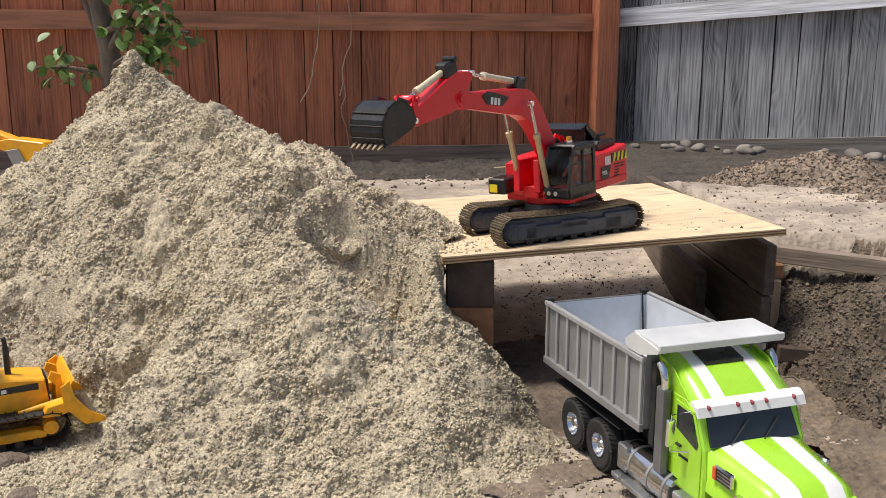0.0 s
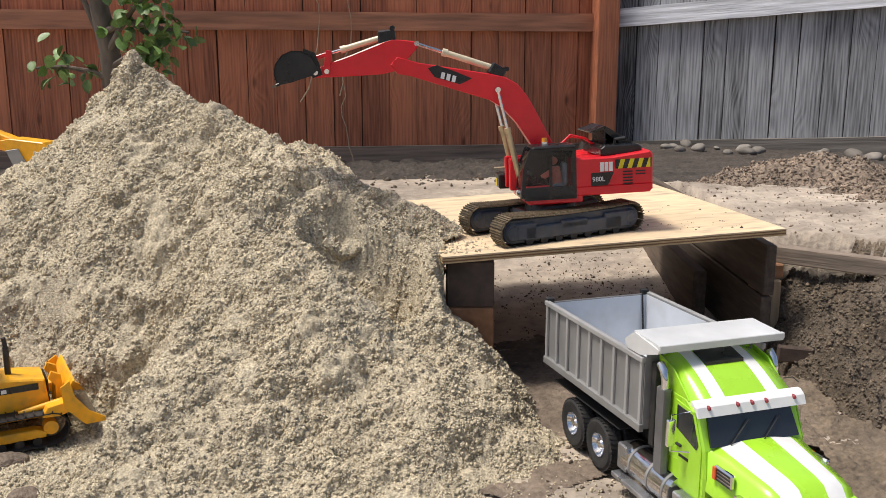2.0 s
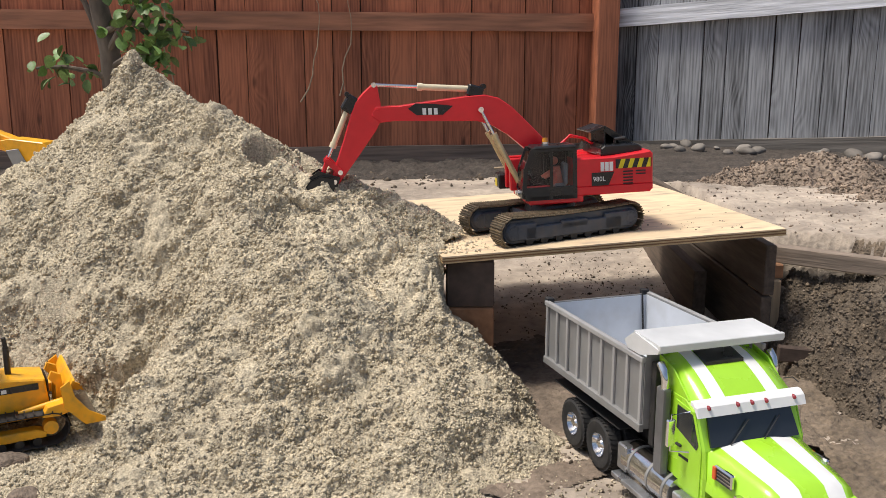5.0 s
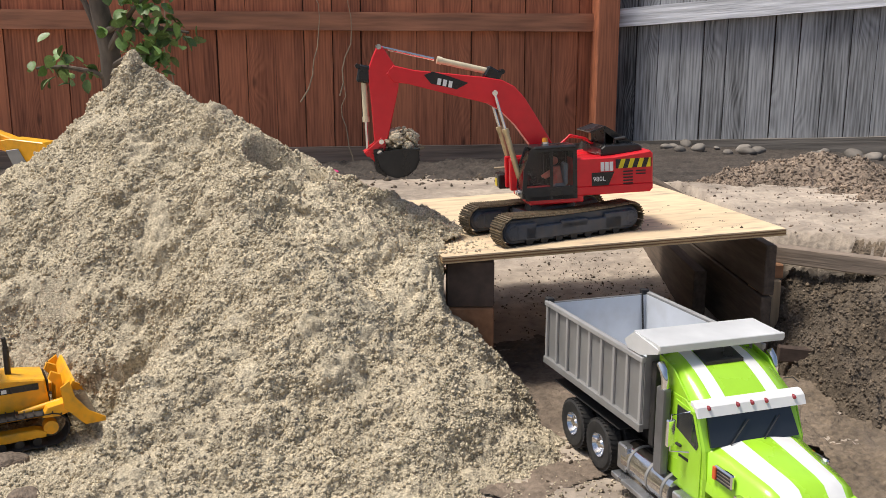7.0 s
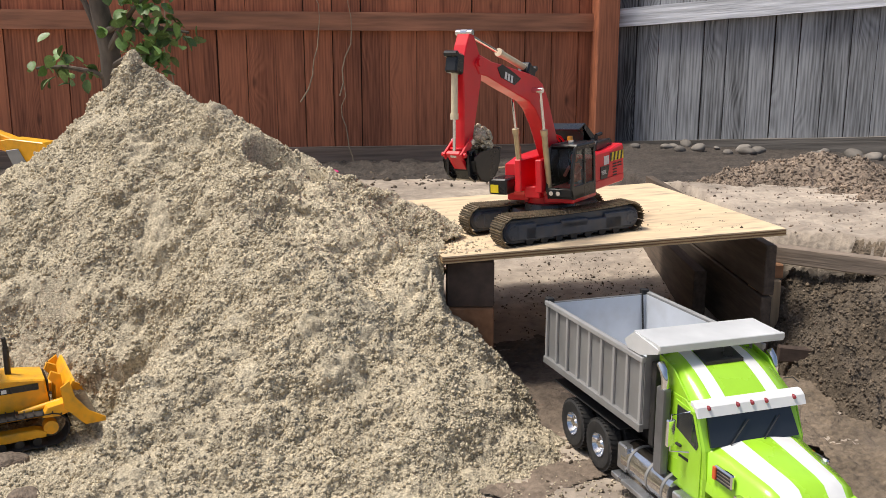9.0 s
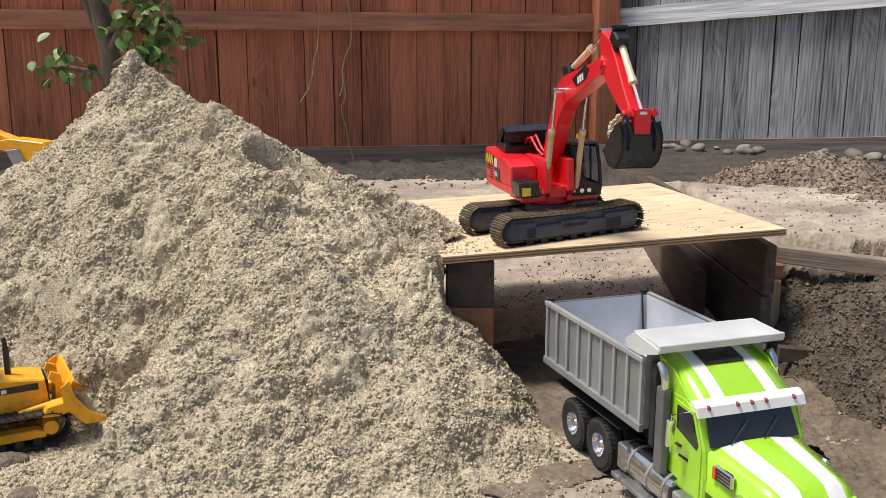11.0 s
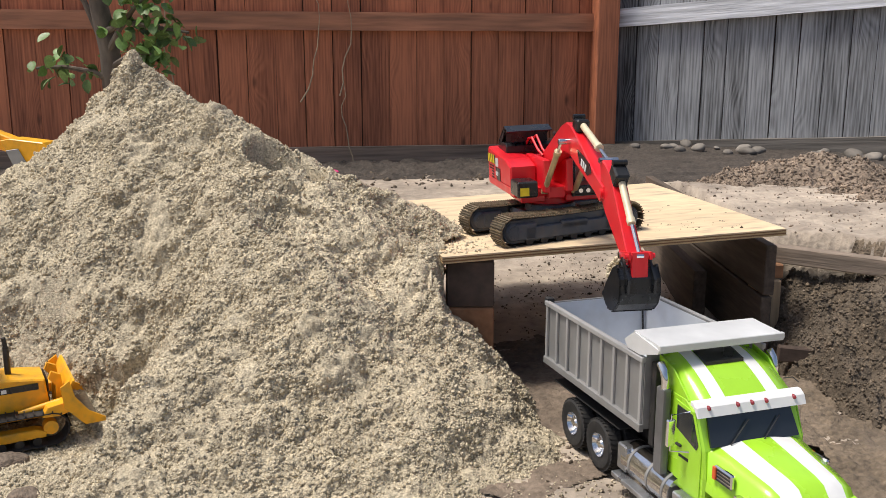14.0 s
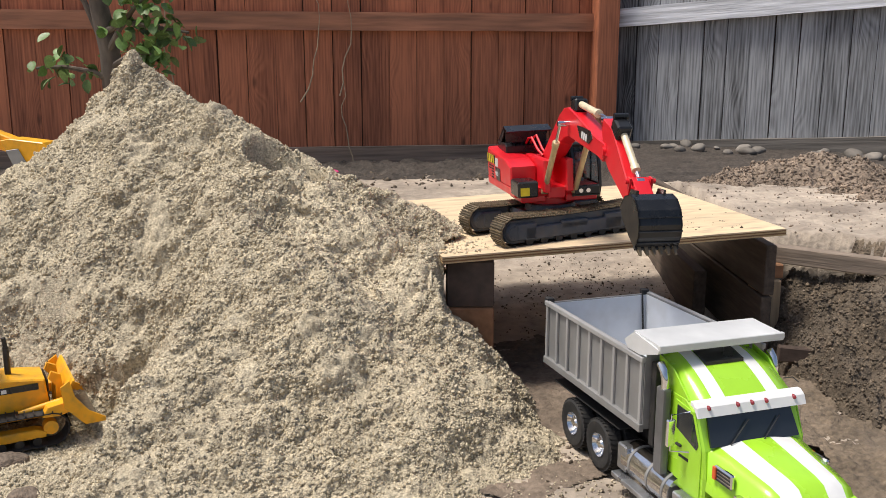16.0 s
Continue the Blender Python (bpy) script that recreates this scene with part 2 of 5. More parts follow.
def tube(bm, pts, r0, r1=None, seg=8):
    """A round tube along points, tapering from r0 to r1."""
    r1 = r0 if r1 is None else r1
    pts = [Vector(p) for p in pts]
    rings = []
    for i, p in enumerate(pts):
        d = (pts[min(i + 1, len(pts) - 1)] - pts[max(i - 1, 0)]).normalized()
        s = d.cross(Vector((0.31, 0.77, 0.55))).normalized()
        u = s.cross(d)
        r = r0 + (r1 - r0) * i / (len(pts) - 1)
        rings.append([p + (s * math.cos(t) + u * math.sin(t)) * r for t in (2 * math.pi * k / seg for k in range(seg))])
    return loft(bm, rings)


# ---- smooth noise on grids ----
def lattice(seed):
    g = np.random.RandomState(seed)
    return g.rand(256, 256)


LATTICE = lattice(7)


def rough_noise(x, y, scale, seed=0):
    """Value noise in 0..1 at this many cells a metre."""
    x, y = x * scale + seed * 17.3, y * scale + seed * 41.7
    xi, yi = np.floor(x).astype(int), np.floor(y).astype(int)
    fx, fy = x - xi, y - yi
    fx, fy = fx * fx * (3 - 2 * fx), fy * fy * (3 - 2 * fy)
    g = lambda i, j: LATTICE[i % 256, j % 256]
    return (g(xi, yi) * (1 - fx) + g(xi + 1, yi) * fx) * (1 - fy) + (g(xi, yi + 1) * (1 - fx) + g(xi + 1, yi + 1) * fx) * fy


def crumbs(x, y, scale, seed):
    """Rounded lumps with creases between them, 0..1: nearest of jittered cell centres, each with a height of its own."""
    c, s = math.cos(seed * 1.3), math.sin(seed * 1.3)
    u, v = (x * c - y * s) * scale + seed * 13.1, (x * s + y * c) * scale + seed * 5.7
    ui, vi = np.floor(u).astype(int), np.floor(v).astype(int)
    best = np.zeros_like(u)
    for i in (-1, 0, 1):
        for j in (-1, 0, 1):
            p, q = (ui + i) % 256, (vi + j) % 256
            ju, jv, h = LATTICE[p, q], LATTICE[q, (p + 91) % 256], LATTICE[(p + 37) % 256, (q + 53) % 256]
            d2 = (ui + i + ju - u) ** 2 + (vi + j + jv - v) ** 2
            best = np.maximum(best, (0.35 + 0.65 * h) * np.sqrt(np.maximum(1 - d2 / 0.8, 0)))
    return best


def clumps(x, y, seed=0):
    """Relief of crumbled soil, about -1..1: lumps at several sizes."""
    v = 1.3 * (rough_noise(x, y, 15, seed) - 0.5) + 1.0 * (rough_noise(x, y, 31, seed + 3) - 0.5)
    for s, a in ((38, 0.55), (75, 0.75), (140, 0.65)):
        v = v + a * (crumbs(x, y, s, seed % 7 + s * 0.1) - 0.45)
    return v


def smooth(a, b, v):
    t = np.clip((v - a) / (b - a), 0, 1)
    return t * t * (3 - 2 * t)


def join_max(values, k):
    """A smooth maximum with rounding k."""
    values = np.stack(values)
    top = values.max(0)
    return top + k * np.log(np.exp((values - top) / k).sum(0))


def sheet(name, xs, ys, height, mat, shift=None):
    """A grid mesh over xs and ys with the given heights; where height is NaN no face is made; shift moves the points after that."""
    X, Y = np.meshgrid(xs, ys)
    Z = height(X, Y)
    if shift:
        X, Y, Z = shift(X, Y, Z)
    ok = ~np.isnan(Z)
    nx = len(xs)
    idx = np.arange(X.size).reshape(X.shape)
    q = np.stack([idx[:-1, :-1], idx[:-1, 1:], idx[1:, 1:], idx[1:, :-1]], -1).reshape(-1, 4)
    q = q[ok.ravel()[q].all(1)]
    used = np.unique(q)
    remap = np.zeros(X.size, int)
    remap[used] = np.arange(len(used))
    co = np.stack([X, Y, np.nan_to_num(Z)], -1).reshape(-1, 3)[used]
    me = bpy.data.meshes.new(name)
    me.vertices.add(len(co))
    me.vertices.foreach_set("co", co.ravel())
    me.loops.add(q.size)
    me.loops.foreach_set("vertex_index", remap[q].ravel())
    me.polygons.add(len(q))
    me.polygons.foreach_set("loop_start", np.arange(len(q)) * 4)
    me.polygons.foreach_set("loop_total", np.full(len(q), 4))
    me.update(calc_edges=True)
    me.polygons.foreach_set("use_smooth", np.ones(len(q), bool))
    me.materials.append(mat)
    return new(name, me)


# ---- ground ----
DECK = 0.27


def bare_ground(x, y):
    z = 0.10 * smooth(1.75, 3.2, y)
    z = z + 0.012 * (rough_noise(x, y, 2.2, 3) - 0.5) * smooth(0, 1, y) + 0.004 * (rough_noise(x, y, 9, 4) - 0.5)
    return z


def terrace(x, y):
    """Raised fill to the right of the passage, held by boards along its front."""
    front = 1.95 - 0.695 * (x - 0.68)
    edge = smooth(-0.01, 0.03, y - front) * smooth(0.69, 0.72, x)
    top = 0.262 - 0.09 * smooth(2.5, 3.6, y) + 0.006 * clumps(x, y, 5)
    return np.where(edge > 0, bare_ground(x, y) * (1 - edge) + top * edge, bare_ground(x, y))


def ground_height(x, y):
    near = smooth(-1.0, 0.3, y) * (1 - smooth(4.4, 5.2, y)) * (1 - smooth(2.2, 3.5, abs(x)))
    z = terrace(x, y) + 0.0035 * clumps(x, y, 9) * near
    return z * near + 0.10 * (1 - near) * smooth(0, 4, y)


def spaced(lo, hi, fine_lo, fine_hi, step, far=1.35):
    mid = list(np.arange(fine_lo, fine_hi + step / 2, step))
    a, d = [], step
    v = fine_lo
    while v > lo:
        d *= far
        v -= d
        a.append(max(v, lo))
    b, d, v = [], step, fine_hi
    while v < hi:
        d *= far
        v += d
        b.append(min(v, hi))
    return np.array(a[::-1] + mid + b)


ground = sheet("ground", spaced(-600, 600, -1.4, 2.4, 0.011), spaced(-600, 900, 0.7, 4.9, 0.012), ground_height, EARTH)
tagged(ground, "packed grey-brown earth with scattered damp soil", "ground", kind="structure")

# ---- sand heap ----
def ridge(x, y, a, b, k, r, bow=0.0):
    """A sand ridge from a to b, each x, y and top, falling off with slope k."""
    dx, dy = b[0] - a[0], b[1] - a[1]
    n = math.hypot(dx, dy)
    t = ((x - a[0]) * dx + (y - a[1]) * dy) / n ** 2
    tc = np.clip(t, 0, 1)
    d = np.sqrt((x - a[0] - tc * dx) ** 2 + (y - a[1] - tc * dy) ** 2 + r * r) - r
    return a[2] + (b[2] - a[2]) * tc + bow * np.sin(math.pi * tc) - k * d


def dent(x, y, cx, cy, rx, ry, depth, turn=0.0, rim=0.6):
    c, s = math.cos(turn), math.sin(turn)
    u, v = (x - cx) * c + (y - cy) * s, -(x - cx) * s + (y - cy) * c
    return depth * (1 - smooth(rim, 1.0, np.sqrt((u / rx) ** 2 + (v / ry) ** 2)))


HOLLOW = (-0.15, 1.645)
BROW = (-0.265, 1.825)
BITE = (-0.318, 1.812)


def sand_body(x, y):
    """The heap with its hollow filled and nothing dug out of it."""
    parts = [
        ridge(x, y, (-0.688, 2.05, 0.648), (-0.670, 2.05, 0.605), 1.7, 0.008),
        ridge(x, y, (-0.75, 2.04, 0.545), (-0.665, 2.05, 0.598), 1.0, 0.02),
        ridge(x, y, (-0.665, 2.05, 0.598), (-0.375, 1.85, 0.469), 0.92, 0.03),
        ridge(x, y, (-0.375, 1.85, 0.469), (-0.016, 1.79, 0.314), 0.84, 0.02, 0.006),
        ridge(x, y, (-0.97, 1.95, 0.325), (-0.75, 2.0, 0.50), 0.8, 0.05),
        # the nearer lobe, with its own crest
        ridge(x, y, (-0.565, 1.74, 0.352), (-0.41, 1.675, 0.343), 0.82, 0.02),
        ridge(x, y, (-0.41, 1.675, 0.343), (-0.29, 1.605, 0.312), 0.88, 0.012),
        ridge(x, y, (-0.29, 1.605, 0.308), (-0.20, 1.53, 0.220), 0.88, 0.02),
        ridge(x, y, (-0.20, 1.53, 0.216), (-0.035, 1.42, 0.092), 0.75, 0.04),
        ridge(x, y, (-0.75, 1.62, 0.235), (-0.10, 1.33, 0.045), 0.5, 0.08, 0.01),
        ridge(x, y, (-0.02, 1.82, 0.297), (-0.035, 1.66, 0.272), 1.15, 0.03),
        ridge(x, y, (-0.08, 1.69, 0.215), (0.115, 1.41, 0.032), 0.78, 0.05),
        ridge(x, y, (-0.21, 1.79, 0.315), (-0.125, 1.55, 0.165), 0.6, 0.07),
        ridge(x, y, (-1.4, 1.25, 0.005), (-0.2, 1.10, -0.005), 0.25, 0.1),
    ]
    z = join_max(parts, 0.009)
    lumps = 0.05 * (rough_noise(x, y, 4.0, 21) - 0.5) + 0.035 * (rough_noise(x, y, 9.0, 22) - 0.5)
    z = z + lumps * smooth(-0.02, 0.15, z) * (0.3 + 0.7 * (1 - smooth(0.27, 0.42, z)))
    # trodden flat where the bulldozer stands
    away = np.sqrt(np.maximum(np.maximum(-1.3 - x, x + 0.545), 0) ** 2 + np.maximum(np.maximum(1.0 - y, y - 1.50), 0) ** 2)
    flat = 0.012 + 1.5 * away + 0.03 * (rough_noise(x, y, 12, 27) - 0.5)
    return -join_max([-z, -flat], 0.008)


def hollow_depth(x, y, at, depth):
    """A scooped hollow with a steep rim."""
    return dent(x, y, at[0], at[1], 0.150, 0.100, depth, -0.6, 0.66)


def bite_depth(x, y):
    return dent(x, y, BITE[0], BITE[1], 0.092, 0.056, 0.10, -0.3, 0.74)


def sand_relief(x, y):
    """Lumps and crumbs of damp sand, measured out from the slope."""
    v = y * 1.3
    r = 0.030 * (rough_noise(x, v, 11, 71) - 0.5) + 0.020 * (rough_noise(x, v, 24, 72) - 0.5) + 0.010 * (rough_noise(x, v, 47, 73) - 0.5)
    for k, a in ((30, 0.009), (58, 0.009), (110, 0.0065), (170, 0.004)):
        r = r + a * (crumbs(x, v, k, 1.7 + k * 0.1) - 0.45)
    # a smooth chute where sand has run down the flank
    chute = np.exp(-((x + 0.715) / 0.045) ** 2) * smooth(1.52, 1.62, y) * (1 - smooth(1.86, 1.95, y))
    return r * (1 - 0.7 * chute)


def sand_height(x, y):
    z = sand_body(x, y) - hollow_depth(x, y, HOLLOW, 0.125) - bite_depth(x, y)
    # the slope leans against the beam's end and leaves its upper part bare
    cap = 0.175 - 1.05 * x + 5 * np.maximum(-x, 0) + 2.5 * np.maximum(1.45 - y, 0)
    return np.where(y < 1.66, np.minimum(z, cap), z)


def proud(x, y, z, base):
    """Moves points of a slope out along its normal by the relief."""
    e = 0.005
    gx, gy = (base(x + e, y) - base(x - e, y)) / (2 * e), (base(x, y + e) - base(x, y - e)) / (2 * e)
    n = np.sqrt(1 + gx ** 2 + gy ** 2)
    d = sand_relief(x, y) * smooth(-0.03, 0.05, z) / n
    return x - gx * d, y - gy * d, z + d


def heap_points(x, y, z):
    stopped = (x > 0.002) & (x < 0.3) & (y > 1.648) & (z < 0.288 + 0.045 * x)
    x, y, z = proud(x, y, z, sand_body)
    gone = (z < bare_ground(x, y) - 0.012) | stopped
    return x, y, np.where(gone, np.nan, z)


sand = sheet("sand_heap", spaced(-1.9, 0.32, -1.08, 0.28, 0.0028, 1.2), spaced(0.9, 3.1, 1.2, 2.10, 0.0028, 1.15), sand_height, SAND, heap_points)
tagged(sand, "big heap of damp beige crumbly sand", "sand heap", kind="stuff")


def crumb_mesh(name, xs, ys, zs, radii, mat, seed, soft=False):
    """Many small angular crumbs as one mesh."""
    g = np.random.RandomState(seed)
    v0 = np.array([(1, 0, 0), (-1, 0, 0), (0, 1, 0), (0, -1, 0), (0, 0, 1), (0, 0, -1)], float)
    f0 = np.array([(0, 2, 4), (2, 1, 4), (1, 3, 4), (3, 0, 4), (2, 0, 5), (1, 2, 5), (3, 1, 5), (0, 3, 5)])
    n, k = len(xs), len(v0)
    v = v0[None] * (1 + 0.8 * (g.rand(n, k, 1) - 0.5)) * (0.55 + 0.9 * g.rand(n, 1, 3))
    a = g.rand(n) * 6.283
    c, s = np.cos(a)[:, None], np.sin(a)[:, None]
    x, y, z = v[..., 0] * c - v[..., 1] * s, v[..., 0] * s + v[..., 1] * c, v[..., 2]
    b = g.rand(n) * 6.283
    c, s = np.cos(b)[:, None], np.sin(b)[:, None]
    y, z = y * c - z * s, y * s + z * c
    r = np.asarray(radii)[:, None]
    co = np.stack([x * r + np.asarray(xs)[:, None], y * r + np.asarray(ys)[:, None], z * r + np.asarray(zs)[:, None]], -1).reshape(-1, 3)
    q = (f0[None] + (np.arange(n) * k)[:, None, None]).reshape(-1, 3)
    me = bpy.data.meshes.new(name)
    me.vertices.add(len(co))
    me.vertices.foreach_set("co", co.ravel())
    me.loops.add(q.size)
    me.loops.foreach_set("vertex_index", q.ravel())
    me.polygons.add(len(q))
    me.polygons.foreach_set("loop_start", np.arange(len(q)) * 3)
    me.polygons.foreach_set("loop_total", np.full(len(q), 3))
    me.update(calc_edges=True)
    if soft:
        me.polygons.foreach_set("use_smooth", np.ones(len(q), bool))
    me.materials.append(mat)
    return new(name, me)


def crumb_cover(name, x0, x1, y0, y1, count, sizes, seed, label):
    """Crumbs strewn over the heap."""
    g = np.random.RandomState(seed)
    x, y = g.uniform(x0, x1, count), g.uniform(y0, y1, count)
    keep = rough_noise(x, y, 40, 81) + 0.7 * rough_noise(x, y, 17, 82) > g.uniform(0.35, 1.05, count)
    x, y = x[keep], y[keep]
    x, y, z = heap_points(x, y, sand_height(x, y))
    r = sizes[0] + (sizes[1] - sizes[0]) * g.rand(len(x)) ** 3
    ok = ~np.isnan(z)
    ob = crumb_mesh(name, x[ok], y[ok], z[ok] - 0.15 * r[ok], r[ok], SAND, seed + 1, True)
    return tagged(ob, label, "sand", kind="stuff")


crumb_cover("sand_crumbs", -1.05, 0.22, 1.14, 2.10, 190000, (0.0013, 0.0052), 3, "loose crumbs of damp sand all over the heap")


# ---- fences ----
def picket(width, height, seed):
    g = random.Random(seed)
    bm = bmesh.new()
    w, t = width / 2, 0.008
    n = 6
    rings = []
    for i in range(n + 1):
        z = height * i / n
        dx = g.uniform(-0.001, 0.001)
        dy = g.uniform(-0.0015, 0.0015)
        rings.append([(-w + dx, -t + dy, z), (w + dx, -t + dy, z), (w + dx, t + dy, z), (-w + dx, t + dy, z)])
    loft(bm, rings)
    return bm


def fence(name, start, turn, count, pitch, mats, label, rails, height, lean=0.0):
    root = empty(name, pose(*start, 0, lean, turn), label, "fence", kind="structure")
    kinds = []
    g = random.Random(len(name) + count)
    for k in range(4):
        kinds.append(picket(pitch - (0.004, 0.0055, 0.0035, 0.005)[k], height, k))
    built = [part("picket", b, mats[0], root) for b in kinds]
    for i in range(count):
        m = pose((i + 0.5) * pitch, g.uniform(-0.002, 0.002), g.uniform(-0.02, 0.02), 0, g.uniform(-0.25, 0.25) - lean, 0)
        if i < 4:
            built[i].matrix_basis = m
        else:
            share("picket", built[g.randrange(4)], m, root)
    # added dark strips keep light from leaking through the joints
    strip = part("batten", boxed(-0.014, 0.014, 0.0115, 0.0145, 0.0, height), LIGHT_STOP, root, "dark strip added behind a joint to stop light")
    for i in range(count + 1):
        m = pose(i * pitch, 0, 0, 0, -lean, 0)
        if i:
            share("batten", strip, m, root)
        else:
            strip.matrix_basis = m
    for z0, z1, y0, y1, mat in rails:
        bm = bmesh.new()
        n = 24
        rings = []
        for i in range(n + 1):
            x = count * pitch * i / n
            o = [g.uniform(-0.0015, 0.0015) for _ in range(4)]
            rings.append([(x, y0 + o[0], z0 + o[1]), (x, y1, z0 + o[1]), (x, y1, z1 + o[2]), (x, y0 + o[0], z1 + o[2])])
        loft(bm, rings)
        part("rail", bm, mat, root)
    return root


TURN_RED = math.degrees(math.atan(0.152))
red_fence = fence("cedar_fence", (-2.75, 4.67 - 0.152 * 2.75, 0.06), TURN_RED, 26, 0.1393, (FENCE_RED,), "red-brown stained cedar picket fence with horizontal rails", [(0.705, 0.792, -0.048, -0.010, RAIL_RED), (0.05, 0.135, -0.045, -0.010, RAIL_DARK)], 1.75)
grey_fence = fence("grey_fence", (0.895, 4.80, 0.06), -28.0, 22, 0.112, (FENCE_GREY,), "weathered grey wooden picket fence with pale rail", [(0.723, 0.815, -0.05, -0.010, RAIL_GREY), (0.04, 0.142, -0.045, -0.010, RAIL_BROWN)], 1.75, -3.4)
post = tagged(link("fence_post", boxed(-0.056, 0.056, -0.056, 0.056, -0.1, 1.75, 0.004), FENCE_RED), "red-brown stained square corner fence post", "fence post", kind="structure")
post.matrix_basis = pose(0.825, 4.73, 0.1, 0, 0, TURN_RED)

# ---- deck over the passage ----
TILT = 2.6
deck = empty("plywood_deck", pose(0.011, 1.64, DECK - 0.0135, 0, -TILT, 10.0), "pale plywood sheet laid as a bridge, dusted with sand", "plywood sheet")
DW, DD = 0.68, 0.68
plies = [(0.0, 0.0028, PLY_PALE), (0.0028, 0.0056, PLY_DARK), (0.0056, 0.0084, PLY_PALE), (0.0084, 0.0108, PLY_DARK), (0.0108, 0.0135, PLY_TOP)]
for k, (z0, z1, mt) in enumerate(plies):
    inset = 0.0006 * (k % 2)
    part("ply", boxed(-0.012 + inset, DW - inset, inset, DD - inset, z0, z1), mt, deck)

beams = []
# the upper beam's dark colour holds the shade below the deck edge
for z0, z1, mt, lab in ((0.166, 0.2565, BEAM_DARK, "timber beam under the plywood deck, coloured dark for the deck's shade"), (0.074, 0.1655, BEAM_RED, "reddish fir timber beam resting on the earth")):
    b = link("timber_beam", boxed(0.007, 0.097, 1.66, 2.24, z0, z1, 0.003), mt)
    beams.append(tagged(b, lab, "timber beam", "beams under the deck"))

# ---- toy excavator ----
CX, CY = 0.222, 1.8495
U0, Z0 = 0.002, 0.4306
BOOM, STICK, TIP = 0.3668, 0.1365, 0.158
SLEW_AT = [(0, 234), (0.5, 222.3), (1, 205.7), (1.4, 189), (1.6, 186.6), (4.2, 187.5), (7.55, 187.7), (8, 203.5), (8.5, 220.4), (9.2, 243), (10.2, 272), (10.8, 280.5), (11.3, 279.9), (12, 278.2), (16, 279)]
BOOM_AT = [(0, 21.1), (0.5, 30), (1, 30.5), (1.5, 31.2), (2, 31.1), (2.5, 21.4), (3, 12.9), (3.5, 10.9), (4, 11.5), (4.2, 13.4), (6.3, 16.9), (6.5, 19.1), (7, 28.2), (7.5, 32.7), (8, 31.9), (9.2, 31.7), (11.3, 31.4), (12, 30.2), (12.5, 22.1), (13, 12.9), (13.5, 3.3), (14, -3), (14.5, 1.9), (15, 8.4), (15.5, 8.8), (16, 7.8)]
STICK_AT = [(0, -12.6), (0.5, -5.7), (1, -6.2), (2, -6.2), (2.5, -15.3), (3, -23.2), (3.5, -35), (4, -37.6), (4.2, -39.2), (6.3, -84), (6.5, -82.3), (7, -80.1), (7.5, -75.2), (8, -76.5), (9.2, -77.8), (11.3, -28.9), (12, -23.4), (12.5, -30.8), (13, -36.0), (14, -36.0), (14.5, -32), (15, -30), (15.5, -29), (16, -29)]
CURL_AT = [(0, -11), (2.5, -14), (2.8, -18), (3, -12), (3.3, 10), (3.6, 18), (4.2, 16), (5.2, -25), (6.3, -69), (6.5, -84), (7, -107), (13.7, -108), (14, -98), (14.3, -60), (14.6, -28), (15, -26), (15.4, -16), (16, -8)]


def at_time(rows, t):
    """A smooth value between rows, with no overshoot."""
    ts, vs = [r[0] for r in rows], [r[1] for r in rows]
    if t >= ts[-1]:
        return vs[-1]
    i = max(k for k in range(len(ts) - 1) if ts[k] <= t)
    d = [(vs[k + 1] - vs[k]) / (ts[k + 1] - ts[k]) for k in range(len(ts) - 1)]

    def slope(k):
        if k == 0 or k == len(ts) - 1:
            return 0.0
        return 0.0 if d[k - 1] * d[k] <= 0 else 2 * d[k - 1] * d[k] / (d[k - 1] + d[k])
    h = ts[i + 1] - ts[i]
    s = (t - ts[i]) / h
    return vs[i] * (1 + 2 * s) * (1 - s) ** 2 + slope(i) * h * s * (1 - s) ** 2 + vs[i + 1] * s * s * (3 - 2 * s) + slope(i + 1) * h * s * s * (s - 1)


def plane(slew, u, w, z, up):
    """A pose in the excavator's space: x ahead along the arm's plane raised by up degrees, y to the machine's left."""
    return Matrix.Rotation(radians(slew), 4, "Z") @ Matrix.Translation((u, w, z - DECK)) @ Matrix.Rotation(-radians(up), 4, "Y")


def joints(t):
    sl, a, b = at_time(SLEW_AT, t), at_time(BOOM_AT, t), at_time(STICK_AT, t)
    c = b + at_time(CURL_AT, t)
    ar, br, cr = radians(a), radians(b), radians(c)
    pin = (U0 + BOOM * math.cos(ar), Z0 + BOOM * math.sin(ar))
    tip = (pin[0] + TIP * math.cos(br), pin[1] + TIP * math.sin(br))

    def on(o, ang, p, q):
        return (o[0] + p * math.cos(ang) - q * math.sin(ang), o[1] + p * math.sin(ang) + q * math.cos(ang))
    foot = (U0, Z0)
    lug, ram = on(foot, ar, 0.172, 0.0587), on(foot, ar, 0.190, 0.094)
    heel, crown = on(pin, br, -0.043, 0.034), on(pin, br, 0.012, 0.054)
    hinge, ear = on(pin, br, STICK, 0.0), on(tip, cr, 0.000, 0.026)
    # the rocker's free end, at fixed lengths from hinge and ear
    r1, r2 = 0.034, 0.036
    dx, dz = ear[0] - hinge[0], ear[1] - hinge[1]
    d = max(math.hypot(dx, dz), 1e-6)
    k = max(min((r1 * r1 - r2 * r2 + d * d) / (2 * d), r1), -r1)
    hh = math.sqrt(max(r1 * r1 - k * k, 0))
    end = (hinge[0] + dx / d * k - dz / d * hh, hinge[1] + dz / d * k + dx / d * hh)
    return dict(slew=sl, boom=a, stick=b, bucket=c, foot=foot, pin=pin, tip=tip, lug=lug, ram=ram, heel=heel, crown=crown, hinge=hinge, ear=ear, end=end)


